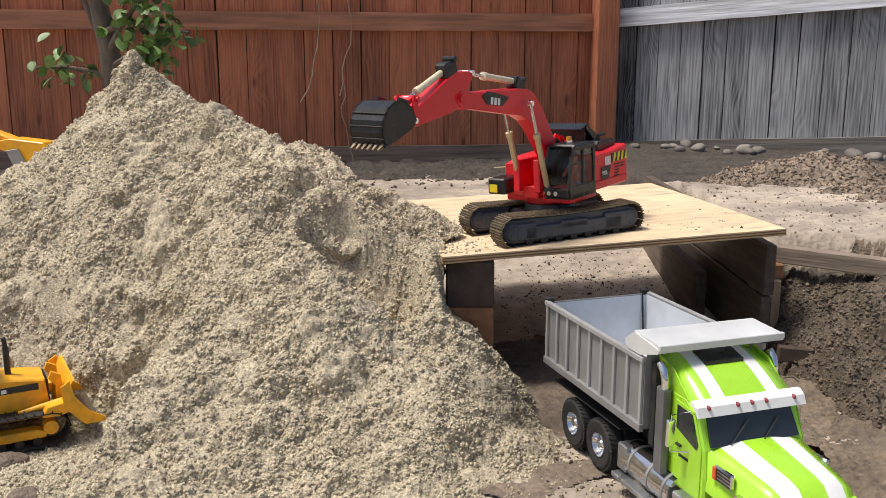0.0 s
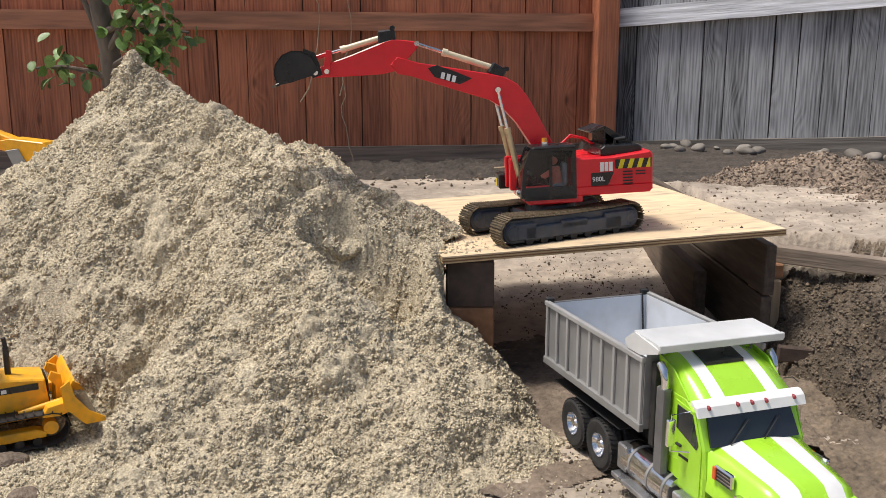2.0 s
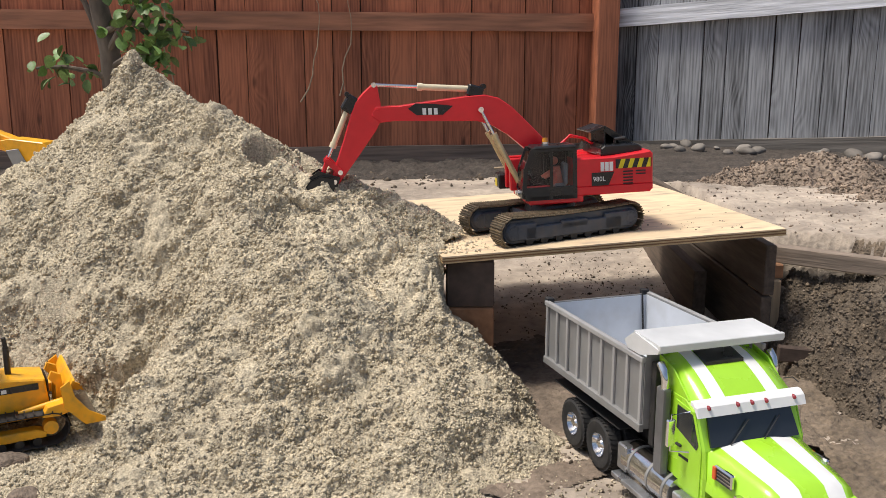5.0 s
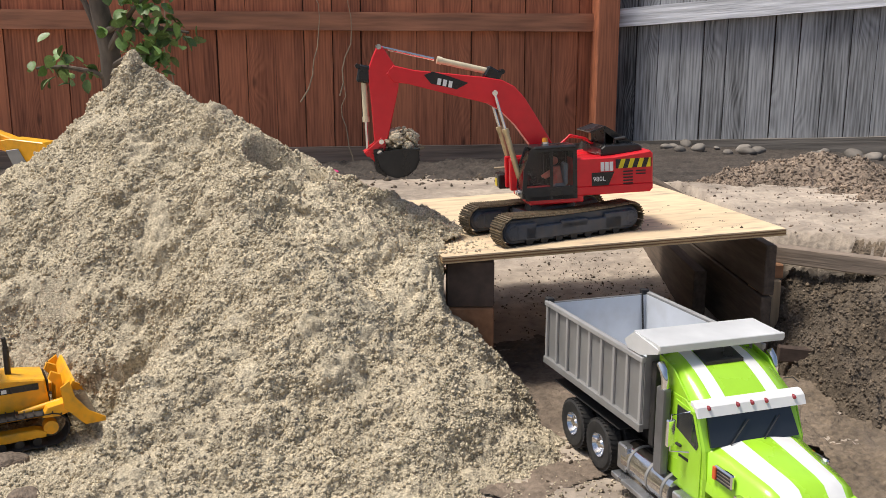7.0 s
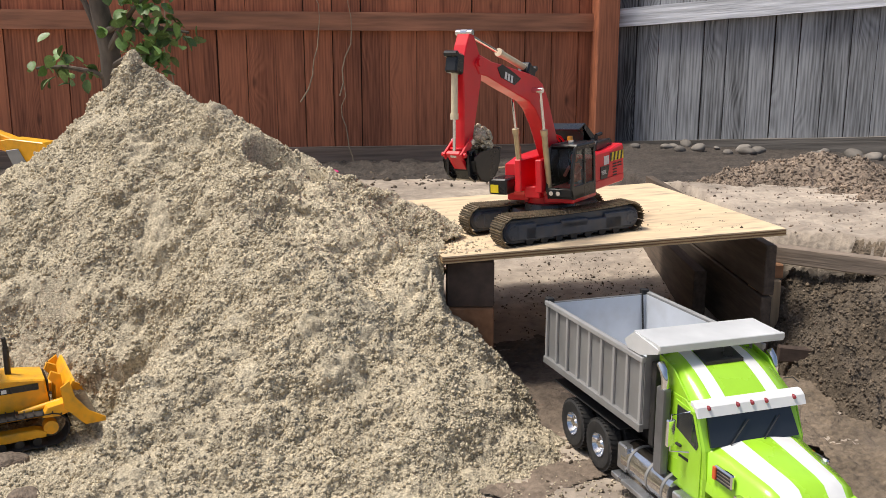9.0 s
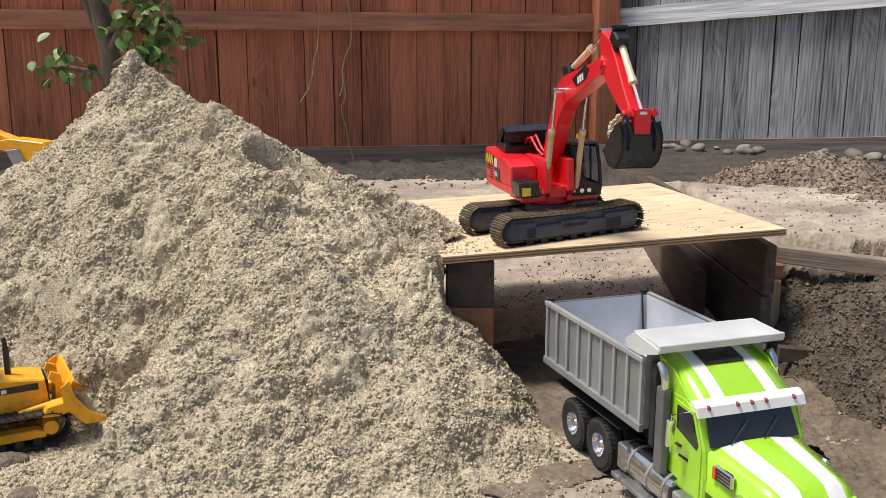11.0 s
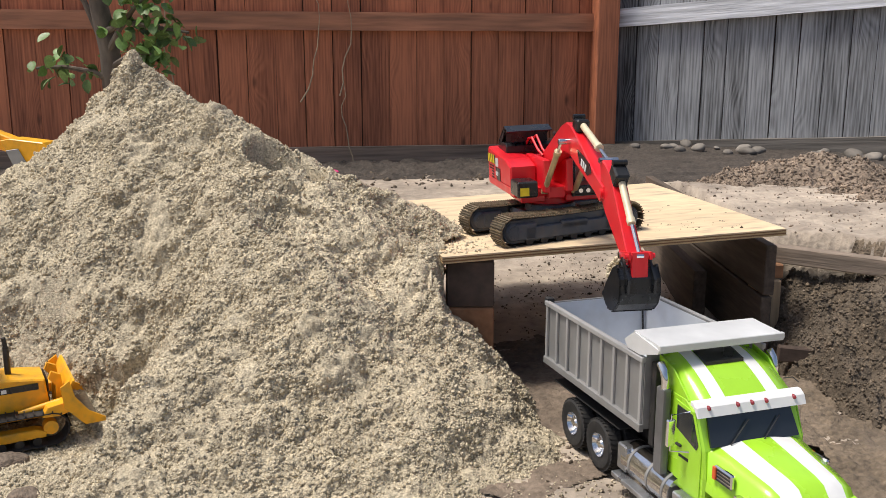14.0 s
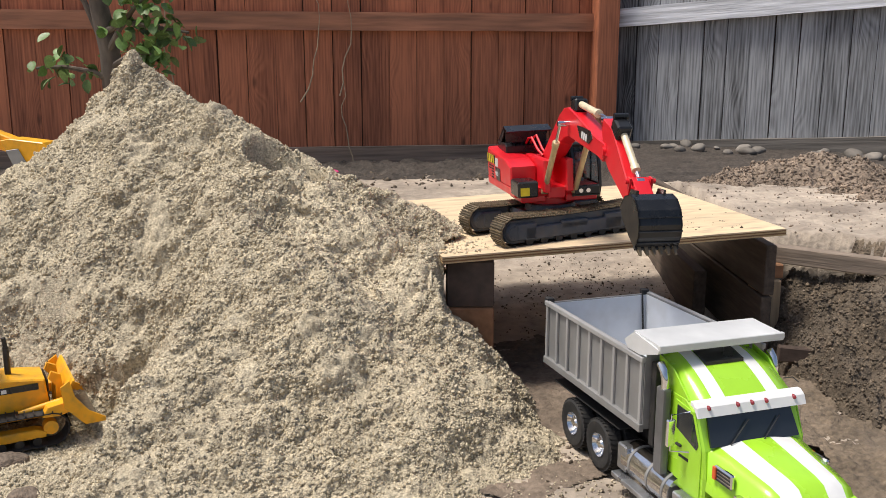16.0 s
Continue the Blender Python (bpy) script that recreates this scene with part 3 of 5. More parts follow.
def between(slew, p, q, w):
    """The pose of a bar's end at p that points at q."""
    return plane(slew, p[0], w, p[1], math.degrees(math.atan2(q[1] - p[1], q[0] - p[0])))


excavator = empty("toy_excavator", pose(CX, CY, DECK), "red radio-controlled model excavator with black bucket on the plywood deck", "toy excavator")
UNDER = pose(0, -0.016, 0.006, 0, -TILT, 23.7)


def crawler(side):
    yo = 0.072 * side
    R, L, W = 0.030, 0.132, 0.024
    out = []
    for i in range(9):
        a = math.pi / 2 + math.pi * i / 8
        out.append((-L + (R - 0.007) * math.cos(a), R + 0.004 + (R - 0.007) * math.sin(a)))
    for i in range(9):
        a = -math.pi / 2 + math.pi * i / 8
        out.append((L + (R - 0.007) * math.cos(a), R + 0.004 + (R - 0.007) * math.sin(a)))
    bm = prism(bmesh.new(), out, yo - 0.016, yo + 0.016, 0.002)
    for x0, x1, z0, z1 in ((-0.11, 0.11, 0.016, 0.042), (-0.128, -0.085, 0.018, 0.05), (0.07, 0.128, 0.018, 0.05), (-0.03, 0.03, 0.03, 0.046)):
        box(bm, x0, x1, yo - 0.0235, yo + 0.0235, z0, z1, 0.002)
    frame_ob = part("track_frame", bm, SLATE, excavator, "slate-blue crawler frame")
    frame_ob.matrix_basis = UNDER
    for x in (-L, L):
        bm = bmesh.new()
        for s in (-1, 1):
            rod(bm, (x, yo + s * 0.0175, R + 0.004), (x, yo + s * 0.0225, R + 0.004), 0.019, 0.015, 18)
            for k in range(8):
                a = k * math.pi / 4
                rod(bm, (x + 0.011 * math.cos(a), yo + s * 0.022, R + 0.004 + 0.011 * math.sin(a)), (x + 0.011 * math.cos(a), yo + s * 0.0245, R + 0.004 + 0.011 * math.sin(a)), 0.0016, None, 6)
        rod(bm, (x, yo - 0.018, R + 0.004), (x, yo + 0.018, R + 0.004), 0.012, None, 12)
        part("sprocket", bm, SLATE, excavator, "", True).matrix_basis = UNDER
    for k in range(7):
        bm = rod(bmesh.new(), (-0.1 + k * 0.033, yo - 0.021, 0.013), (-0.1 + k * 0.033, yo + 0.021, 0.013), 0.008, None, 12)
        part("roller", bm, CHASSIS, excavator, "", True).matrix_basis = UNDER
    # shoes round the loop
    per = 4 * L + 2 * math.pi * R
    n = 46
    bm = boxed(-0.0072, 0.0072, -W, W, -0.0022, 0.0, 0.0006)
    for x in (-0.005, 0.0, 0.005):
        box(bm, x - 0.0008, x + 0.0008, -W + 0.001, W - 0.001, 0.0, 0.0028)
    first = None
    for i in range(n):
        s = per * i / n
        if s < 2 * L:
            x, z, a = -L + s, R * 2, 0
        elif s < 2 * L + math.pi * R:
            q = (s - 2 * L) / R
            x, z, a = L + R * math.sin(q), R + R * math.cos(q), q
        elif s < 4 * L + math.pi * R:
            x, z, a = L - (s - 2 * L - math.pi * R), 0, math.pi
        else:
            q = (s - 4 * L - math.pi * R) / R
            x, z, a = -L - R * math.sin(q), R - R * math.cos(q), math.pi + q
        sag = -0.004 * math.sin(math.pi * (x + L) / (2 * L)) if z > R * 1.9 and abs(x) < L else 0.0
        m = UNDER @ Matrix.Translation((x, yo, z + 0.004 + sag)) @ Matrix.Rotation(a, 4, "Y")
        if first is None:
            first = part("track_shoe", bm, TRACK, excavator, "worn steel track shoe")
            first.matrix_basis = m
        else:
            share("track_shoe", first, m, excavator)


crawler(1)
crawler(-1)
bm = boxed(-0.07, 0.07, -0.06, 0.06, 0.022, 0.056, 0.006)
rod(bm, (0, 0, 0.05), (0, 0, 0.068), 0.056, 0.05, 28)
part("car_body", bm, BLACK, excavator, "black cross frame and turntable").matrix_basis = UNDER

house = part("upper_house", bmesh.new(), RED, excavator, "red machinery house")


def lettering(words, size, m, parent):
    c = bpy.data.curves.new("lettering", "FONT")
    c.body, c.size, c.extrude = words, size, 0.0002
    tmp = new("lettering_source", c)
    me = bpy.data.meshes.new_from_object(tmp.evaluated_get(bpy.context.evaluated_depsgraph_get()))
    bpy.data.objects.remove(tmp)
    me.materials.clear()
    me.materials.append(WHITE)
    ob = new("lettering", me)
    ob.parent = parent
    ob.matrix_basis = m
    ob["label"] = "white model lettering"


def fill_house():
    hz = 0.362 - DECK
    bm = prism(bmesh.new(), [(-0.192, hz + 0.006), (-0.186, hz), (0.058, hz), (0.062, hz + 0.01), (0.062, hz + 0.018), (-0.192, hz + 0.018)], -0.086, 0.086, 0.002)
    bm.to_mesh(house.data)
    bm.free()
    part("side_cabinet", prism(bmesh.new(), [(-0.192, hz + 0.016), (-0.03, hz + 0.016), (-0.03, hz + 0.074), (-0.11, hz + 0.074), (-0.186, hz + 0.082), (-0.192, hz + 0.076)], 0.036, 0.086, 0.003), RED, house)
    part("side_cabinet", prism(bmesh.new(), [(-0.192, hz + 0.016), (0.03, hz + 0.016), (0.03, hz + 0.058), (-0.02, hz + 0.07), (-0.11, hz + 0.074), (-0.186, hz + 0.082), (-0.192, hz + 0.076)], -0.086, -0.032, 0.003), RED, house)
    part("counterweight", boxed(-0.192, -0.07, -0.04, 0.04, hz + 0.016, hz + 0.07, 0.003), RED, house)
    for y in (-0.032, 0.014):
        part("boom_bracket", boxed(-0.06, 0.085, y, y + 0.014, hz + 0.01, hz + 0.075, 0.002), RED, house)
    part("bracket_base", boxed(-0.06, 0.07, -0.02, 0.016, hz - 0.004, hz + 0.02, 0.002), RED, house)
    part("turntable", rod(bmesh.new(), (0, 0, hz - 0.03), (0, 0, hz + 0.002), 0.05, None, 24), RED, house, "", True)
    part("floor_plate", boxed(-0.05, 0.06, 0.02, 0.084, hz - 0.013, hz + 0.002, 0.002), RED, house)
    part("floor_plate", boxed(-0.05, 0.05, -0.07, -0.02, hz - 0.013, hz + 0.002, 0.002), RED, house)
    # cab
    cz = hz - 0.004
    for y0, y1 in ((0.031, 0.036), (0.084, 0.089)):
        for x in (-0.034, 0.012):
            part("cab_pillar", boxed(x, x + 0.006, y0, y1, cz, cz + 0.1, 0.001), BLACK, house)
        part("cab_pillar", prism(bmesh.new(), [(0.064, cz), (0.074, cz + 0.02), (0.070, cz + 0.062), (0.056, cz + 0.1), (0.049, cz + 0.1), (0.063, cz + 0.06), (0.066, cz + 0.02), (0.058, cz)], y0, y1), BLACK, house)
        part("cab_sill", boxed(-0.0338, 0.0678, y0 + 0.0002, y1 - 0.0002, cz + 0.0002, cz + 0.026, 0.001), BLACK, house)
        part("roof_rail", boxed(-0.0338, 0.0548, y0 + 0.0002, y1 - 0.0002, cz + 0.094, cz + 0.1028, 0.001), BLACK, house)
    part("cab_roof", boxed(-0.036, 0.05, 0.03, 0.09, cz + 0.098, cz + 0.106, 0.003), BLACK, house, "black cab roof")
    part("cab_floor", boxed(-0.0336, 0.066, 0.0312, 0.0888, cz + 0.0004, cz + 0.008), BLACK, house)
    part("cab_wall", boxed(-0.036, -0.032, 0.0312, 0.0888, cz, cz + 0.0996), BLACK, house)
    part("cab_wall", boxed(-0.0318, 0.055, 0.029, 0.0315, cz, cz + 0.0994), BLACK, house)
    part("cab_front", boxed(0.06, 0.074, 0.034, 0.086, cz + 0.004, cz + 0.022, 0.002), BLACK, house)
    bm = boxed(-0.03, 0.012, 0.085, 0.0865, cz + 0.026, cz + 0.094)
    part("window", bm, CAB_GLASS, house, "clear side window")
    bm = boxed(0.018, 0.062, 0.085, 0.0865, cz + 0.026, cz + 0.094)
    part("window", bm, CAB_GLASS, house, "clear door window")
    bm = bmesh.new()
    prism(bm, [(0.0725, cz + 0.022), (0.0685, cz + 0.062), (0.055, cz + 0.096), (0.0535, cz + 0.096), (0.067, cz + 0.062), (0.071, cz + 0.022)], 0.036, 0.084)
    part("windshield", bm, CAB_GLASS, house, "clear windshield")
    bm = boxed(-0.018, 0.006, 0.046, 0.074, cz + 0.01, cz + 0.03, 0.004)
    box(bm, -0.022, -0.014, 0.046, 0.074, cz + 0.026, cz + 0.07, 0.003)
    part("seat", bm, SKY_BLUE, house, "grey operator seat")
    bm = bmesh.new()
    rod(bm, (-0.004, 0.06, cz + 0.028), (0.0, 0.06, cz + 0.062), 0.011, 0.009, 10)
    bmesh.ops.create_icosphere(bm, subdivisions=2, radius=0.0085, matrix=Matrix.Translation((0.003, 0.06, cz + 0.074)))
    rod(bm, (0.0, 0.048, cz + 0.056), (0.026, 0.05, cz + 0.042), 0.0035, None, 8)
    rod(bm, (0.0, 0.072, cz + 0.056), (0.026, 0.07, cz + 0.042), 0.0035, None, 8)
    part("figure", bm, FIGURE, house, "plain orange toy figure")
    bm = rod(bmesh.new(), (0.02, 0.06, cz + 0.105), (0.02, 0.06, cz + 0.112), 0.007, None, 14)
    beacon = part("beacon", bm, CHROME, house, "roof beacon")
    bm = rod(bmesh.new(), (0.02, 0.06, cz + 0.112), (0.02, 0.06, cz + 0.12), 0.006, 0.005, 14)
    part("lens", bm, AMBER, beacon, "amber lens")
    for y in (0.045, 0.06):
        bm = rod(bmesh.new(), (0.073, y, cz + 0.013), (0.079, y, cz + 0.013), 0.0045, None, 12)
        part("work_lamp", bm, CHROME, house, "round chrome work lamp")
    # engine cover with raised lid
    ez = hz + 0.074
    bm = prism(bmesh.new(), [(-0.176, ez), (-0.092, ez), (-0.092, ez + 0.014), (-0.1, ez + 0.02), (-0.168, ez + 0.02), (-0.176, ez + 0.014)], -0.066, 0.066, 0.002)
    part("engine_cover", bm, BLACK, house, "black engine cover")
    bm = prism(bmesh.new(), [(-0.080, ez + 0.046), (-0.112, ez + 0.056), (-0.168, ez + 0.022), (-0.166, ez + 0.020), (-0.112, ez + 0.0535), (-0.081, ez + 0.0435)], -0.066, 0.032)
    for y in (-0.064, 0.030):
        prism(bm, [(-0.112, ez + 0.0535), (-0.166, ez + 0.020), (-0.166, ez + 0.014), (-0.150, ez + 0.014), (-0.108, ez + 0.046)], y - 0.001, y + 0.002)
    box(bm, -0.113, -0.110, -0.062, 0.028, ez + 0.014, ez + 0.052)
    part("raised_lid", bm, BLACK, house, "raised black lid")
    bm = bmesh.new()
    for k, y in enumerate((-0.02, -0.01)):
        tube(bm, [(-0.11, y, ez + 0.01), (-0.08, y, ez + 0.03), (-0.05, y, ez + 0.034 + 0.004 * k), (-0.02, y + 0.004, ez + 0.012), (0.0, y + 0.01, ez + 0.0)], 0.0026, None, 8)
    part("hose", bm, RED, house, "red hydraulic hose", True)
    bm = tube(bmesh.new(), [(-0.125, 0.05, ez + 0.018), (-0.125, 0.052, ez + 0.03), (-0.145, 0.054, ez + 0.032)], 0.004, None, 10)
    part("exhaust", bm, BLACK, house, "", True)
    # right-hand box with a yellow plate
    bm = boxed(0.032, 0.095, -0.087, -0.046, hz + 0.004, hz + 0.036, 0.003)
    tool = part("tool_box", bm, BLACK, house, "black step box")
    part("plate", boxed(0.0945, 0.0958, -0.082, -0.064, hz + 0.008, hz + 0.024), STRIPE, tool, "yellow notice plate")
    # markings on both flanks
    for s in (1, -1):
        y0, y1 = (0.0862, 0.0872) if s > 0 else (-0.0872, -0.0862)
        y2, y3 = (0.0868, 0.0878) if s > 0 else (-0.0878, -0.0868)
        band = part("hazard_band", boxed(-0.188, -0.115, y0, y1, hz + 0.05, hz + 0.068), BLACK, house, "black and yellow hazard band")
        bm = bmesh.new()
        for k in range(4):
            x = -0.186 + k * 0.019
            prism(bm, [(x, hz + 0.05), (x + 0.009, hz + 0.05), (x + 0.003, hz + 0.068), (x - 0.006, hz + 0.068)] if k else [(x, hz + 0.05), (x + 0.009, hz + 0.05), (x + 0.003, hz + 0.068), (x, hz + 0.068)], y2, y3)
        part("chevron", bm, STRIPE, band, "yellow chevrons")
        bm = bmesh.new()
        for k, x in enumerate((-0.106, -0.097, -0.088)):
            box(bm, x - 0.0036, x + 0.0036, y0, y1, hz + 0.046, hz + 0.064)
        part("emblem", bm, WHITE, house, "white emblem bars")
        lettering("980L", 0.013, pose(-0.068, 0.0880, hz + 0.027, 90, 0, 180) if s > 0 else pose(-0.106, -0.0880, hz + 0.027, 90, 0, 0), house)
        part("name_panel", prism(bmesh.new(), [(-0.10, hz + 0.018), (-0.066, hz + 0.018), (-0.066, hz + 0.044), (-0.112, hz + 0.044)] if s > 0 else [(-0.10, hz + 0.018), (-0.066, hz + 0.018), (-0.066, hz + 0.044), (-0.112, hz + 0.044)], y0, y1), BLACK, house, "black model panel")
        bm = bmesh.new()
        for r in range(5):
            box(bm, -0.15, -0.13, y0, y1, hz + 0.018 + r * 0.006, hz + 0.0205 + r * 0.006)
            if r > 2:
                box(bm, -0.176, -0.156, y0, y1, hz + 0.018 + r * 0.006, hz + 0.0205 + r * 0.006)
        part("louvre", bm, CHASSIS, house, "dark cooling louvres")


def glass(name, color=(0.9, 0.93, 0.95)):
    m = bpy.data.materials.new(name)
    m.use_nodes = True
    p = m.node_tree.nodes["Principled BSDF"]
    p.inputs["Base Color"].default_value = (*color, 1)
    p.inputs["Roughness"].default_value, p.inputs["IOR"].default_value = 0.02, 1.3
    p.inputs["Transmission Weight"].default_value = 1.0
    return m


CAB_GLASS = glass("cab_glass", (0.75, 0.8, 0.84))
fill_house()

boom_arm = part("boom", prism(bmesh.new(), [(0.372, 0.012), (0.33, 0.024), (0.265, 0.051), (0.2, 0.078), (0.168, 0.089), (0.14, 0.09), (0.11, 0.08), (0.08, 0.064), (0.025, 0.033), (-0.012, 0.012), (-0.014, -0.008), (0.02, -0.012), (0.06, 0.006), (0.1, 0.024), (0.14, 0.035), (0.17, 0.035), (0.243, 0.016), (0.33, -0.006), (0.355, -0.016), (0.376, -0.008)], -0.015, 0.015, 0.0015), RED, excavator, "red curved boom")
for s in (1, -1):
    y0, y1 = sorted((s * 0.0153, s * 0.0163))
    y2, y3 = sorted((s * 0.0158, s * 0.0169))
    dec = part("decal", prism(bmesh.new(), [(0.225, 0.052), (0.24, 0.03), (0.29, 0.016), (0.31, 0.024), (0.298, 0.038), (0.262, 0.046)], y0, y1), BLACK, boom_arm, "black decal")
    bm = bmesh.new()
    for k in range(3):
        prism(bm, [(0.25 + k * 0.011, 0.028 - k * 0.003), (0.257 + k * 0.011, 0.026 - k * 0.003), (0.261 + k * 0.011, 0.038 - k * 0.003), (0.254 + k * 0.011, 0.04 - k * 0.003)], y2, y3)
    part("emblem", bm, WHITE, dec, "white emblem bars")
bm = boxed(0.172, 0.204, -0.012, 0.012, 0.078, 0.102, 0.003)
rod(bm, (0.174, -0.011, 0.104), (0.174, 0.011, 0.104), 0.005, None, 10)
part("ram_block", bm, BLACK, boom_arm, "black ram mounting block")
bm = rod(bmesh.new(), (0.172, -0.036, 0.0587), (0.172, 0.036, 0.0587), 0.0055, None, 12)
part("pin", bm, CHROME, boom_arm, "", True)
bm = rod(bmesh.new(), (0.3668, -0.019, 0), (0.3668, 0.019, 0), 0.008, None, 14)
part("pin", bm, RED, boom_arm, "", True)

stick_arm = part("stick", prism(bmesh.new(), [(-0.047, 0.036), (-0.02, 0.043), (0.004, 0.047), (0.02, 0.044), (0.08, 0.027), (0.15, 0.010), (0.164, 0.006), (0.166, -0.004), (0.158, -0.010), (0.1, -0.014), (0.03, -0.017), (-0.006, -0.013), (-0.014, -0.002), (-0.044, 0.026)], -0.0125, 0.0125, 0.0015), RED, excavator, "red tapering stick")
bm = boxed(-0.004, 0.03, -0.012, 0.012, 0.04, 0.066, 0.003)
rod(bm, (0.0, -0.012, 0.068), (0.0, 0.012, 0.068), 0.005, None, 10)
part("ram_block", bm, BLACK, stick_arm, "black ram mounting block")
for x, z, w in ((-0.043, 0.034, 0.016), (STICK, 0, 0.021), (TIP, 0, 0.024)):
    part("pin", rod(bmesh.new(), (x, -w, z), (x, w, z), 0.005, None, 10), CHROME, stick_arm, "", True)

# bucket: x to the teeth, z to the back
S = 0.80
SHELL = [(x * S, z * S) for x, z in ((0.096, 0.002), (0.094, 0.03), (0.083, 0.05), (0.06, 0.065), (0.035, 0.067), (0.012, 0.058), (-0.006, 0.036), (-0.01, 0.012))]
BW = 0.033
inner = [(x * S, z * S) for x, z in ((0.093, 0.002), (0.091, 0.029), (0.081, 0.047), (0.059, 0.062), (0.036, 0.064), (0.014, 0.056), (-0.003, 0.035), (-0.007, 0.012))]
bm = prism(bmesh.new(), SHELL + inner[::-1], -BW, BW)
for s in (-1, 1):
    y0, y1 = sorted((s * BW, s * (BW - 0.003)))
    prism(bm, SHELL + [(-0.008, 0.004), (0.01, -0.003), (0.05, -0.002)], y0, y1)
box(bm, 0.088 * S, 0.099 * S, -BW - 0.0008, BW + 0.0008, 0.0, 0.005, 0.001)
for y in (-0.021, 0.021):
    prism(bm, [(-0.012, -0.008), (0.008, -0.008), (0.02, 0.03), (0.006, 0.05), (-0.012, 0.036)], y - 0.002, y + 0.002)
for x, z in ((0.0962, 0.018), (0.09, 0.041), (0.072, 0.0595)):
    rod(bm, (x * S, -BW, z * S), (x * S, BW, z * S), 0.0012, None, 6)
bucket = part("bucket", bm, BLACK, excavator, "black digging bucket")
for k in range(6):
    y = -BW + 0.006 + k * (2 * BW - 0.012) / 5
    bm = loft(bmesh.new(), [[(0.095 * S, y - 0.0032, -0.001), (0.095 * S, y + 0.0032, -0.001), (0.095 * S, y + 0.0032, 0.006), (0.095 * S, y - 0.0032, 0.006)], [(0.112 * S, y - 0.0018, 0.0005), (0.112 * S, y + 0.0018, 0.0005), (0.112 * S, y + 0.0018, 0.003), (0.112 * S, y - 0.0018, 0.003)]])
    part("tooth", bm, TRACK, bucket, "worn steel tooth")


def ram(mat, long, r, label, both=False):
    barrels, rods = [], []
    for w in ((-0.031, 0.031) if both else (0.0,)):
        bm = rod(bmesh.new(), (0.006, 0, 0), (long, 0, 0), r, None, 14)
        rod(bm, (long - 0.008, 0, 0), (long + 0.002, 0, 0), r * 1.22, None, 14)
        rod(bm, (0, -r, 0), (0, r, 0), r * 0.9, None, 10)
        barrels.append((part("ram_barrel", bm, mat, excavator, label, True), w))
        bm = rod(bmesh.new(), (0, 0, 0), (long, 0, 0), r * 0.5, None, 10)
        rod(bm, (0, -r, 0), (0, r, 0), r * 0.85, None, 10)
        rods.append((part("ram_rod", bm, CHROME, excavator, "bright piston rod", True), w))
    return barrels, rods


boom_ram = ram(BRASS, 0.125, 0.0058, "brass boom ram", True)
stick_ram = ram(CREAM, 0.112, 0.0062, "cream stick ram")
bucket_ram = ram(CREAM, 0.092, 0.0058, "cream bucket ram")
bm = bmesh.new()
for y in (-0.017, 0.017):
    prism(bm, [(-0.006, -0.006), (0.04, -0.006), (0.04, 0.006), (-0.006, 0.006)], y - 0.002, y + 0.002, 0.0005)
rod(bm, (0.02, -0.018, 0), (0.02, 0.018, 0), 0.003, None, 8)
rocker = part("rocker", bm, RED, excavator, "red bucket rocker")
bm = boxed(-0.006, 0.042, -0.013, 0.013, -0.004, 0.004, 0.001)
rod(bm, (0, -0.024, 0), (0, 0.024, 0), 0.004, None, 10)
rod(bm, (0.036, -0.024, 0), (0.036, 0.024, 0), 0.004, None, 10)
tie = part("bucket_link", bm, RED, excavator, "red bucket link plate")

# ---- toy dump truck ----
truck = empty("toy_dump_truck", pose(0.270, 1.520, 0.0, 0, 0, -71.6), "lime green model dump truck with white stripes and silver tipping bed", "toy dump truck")


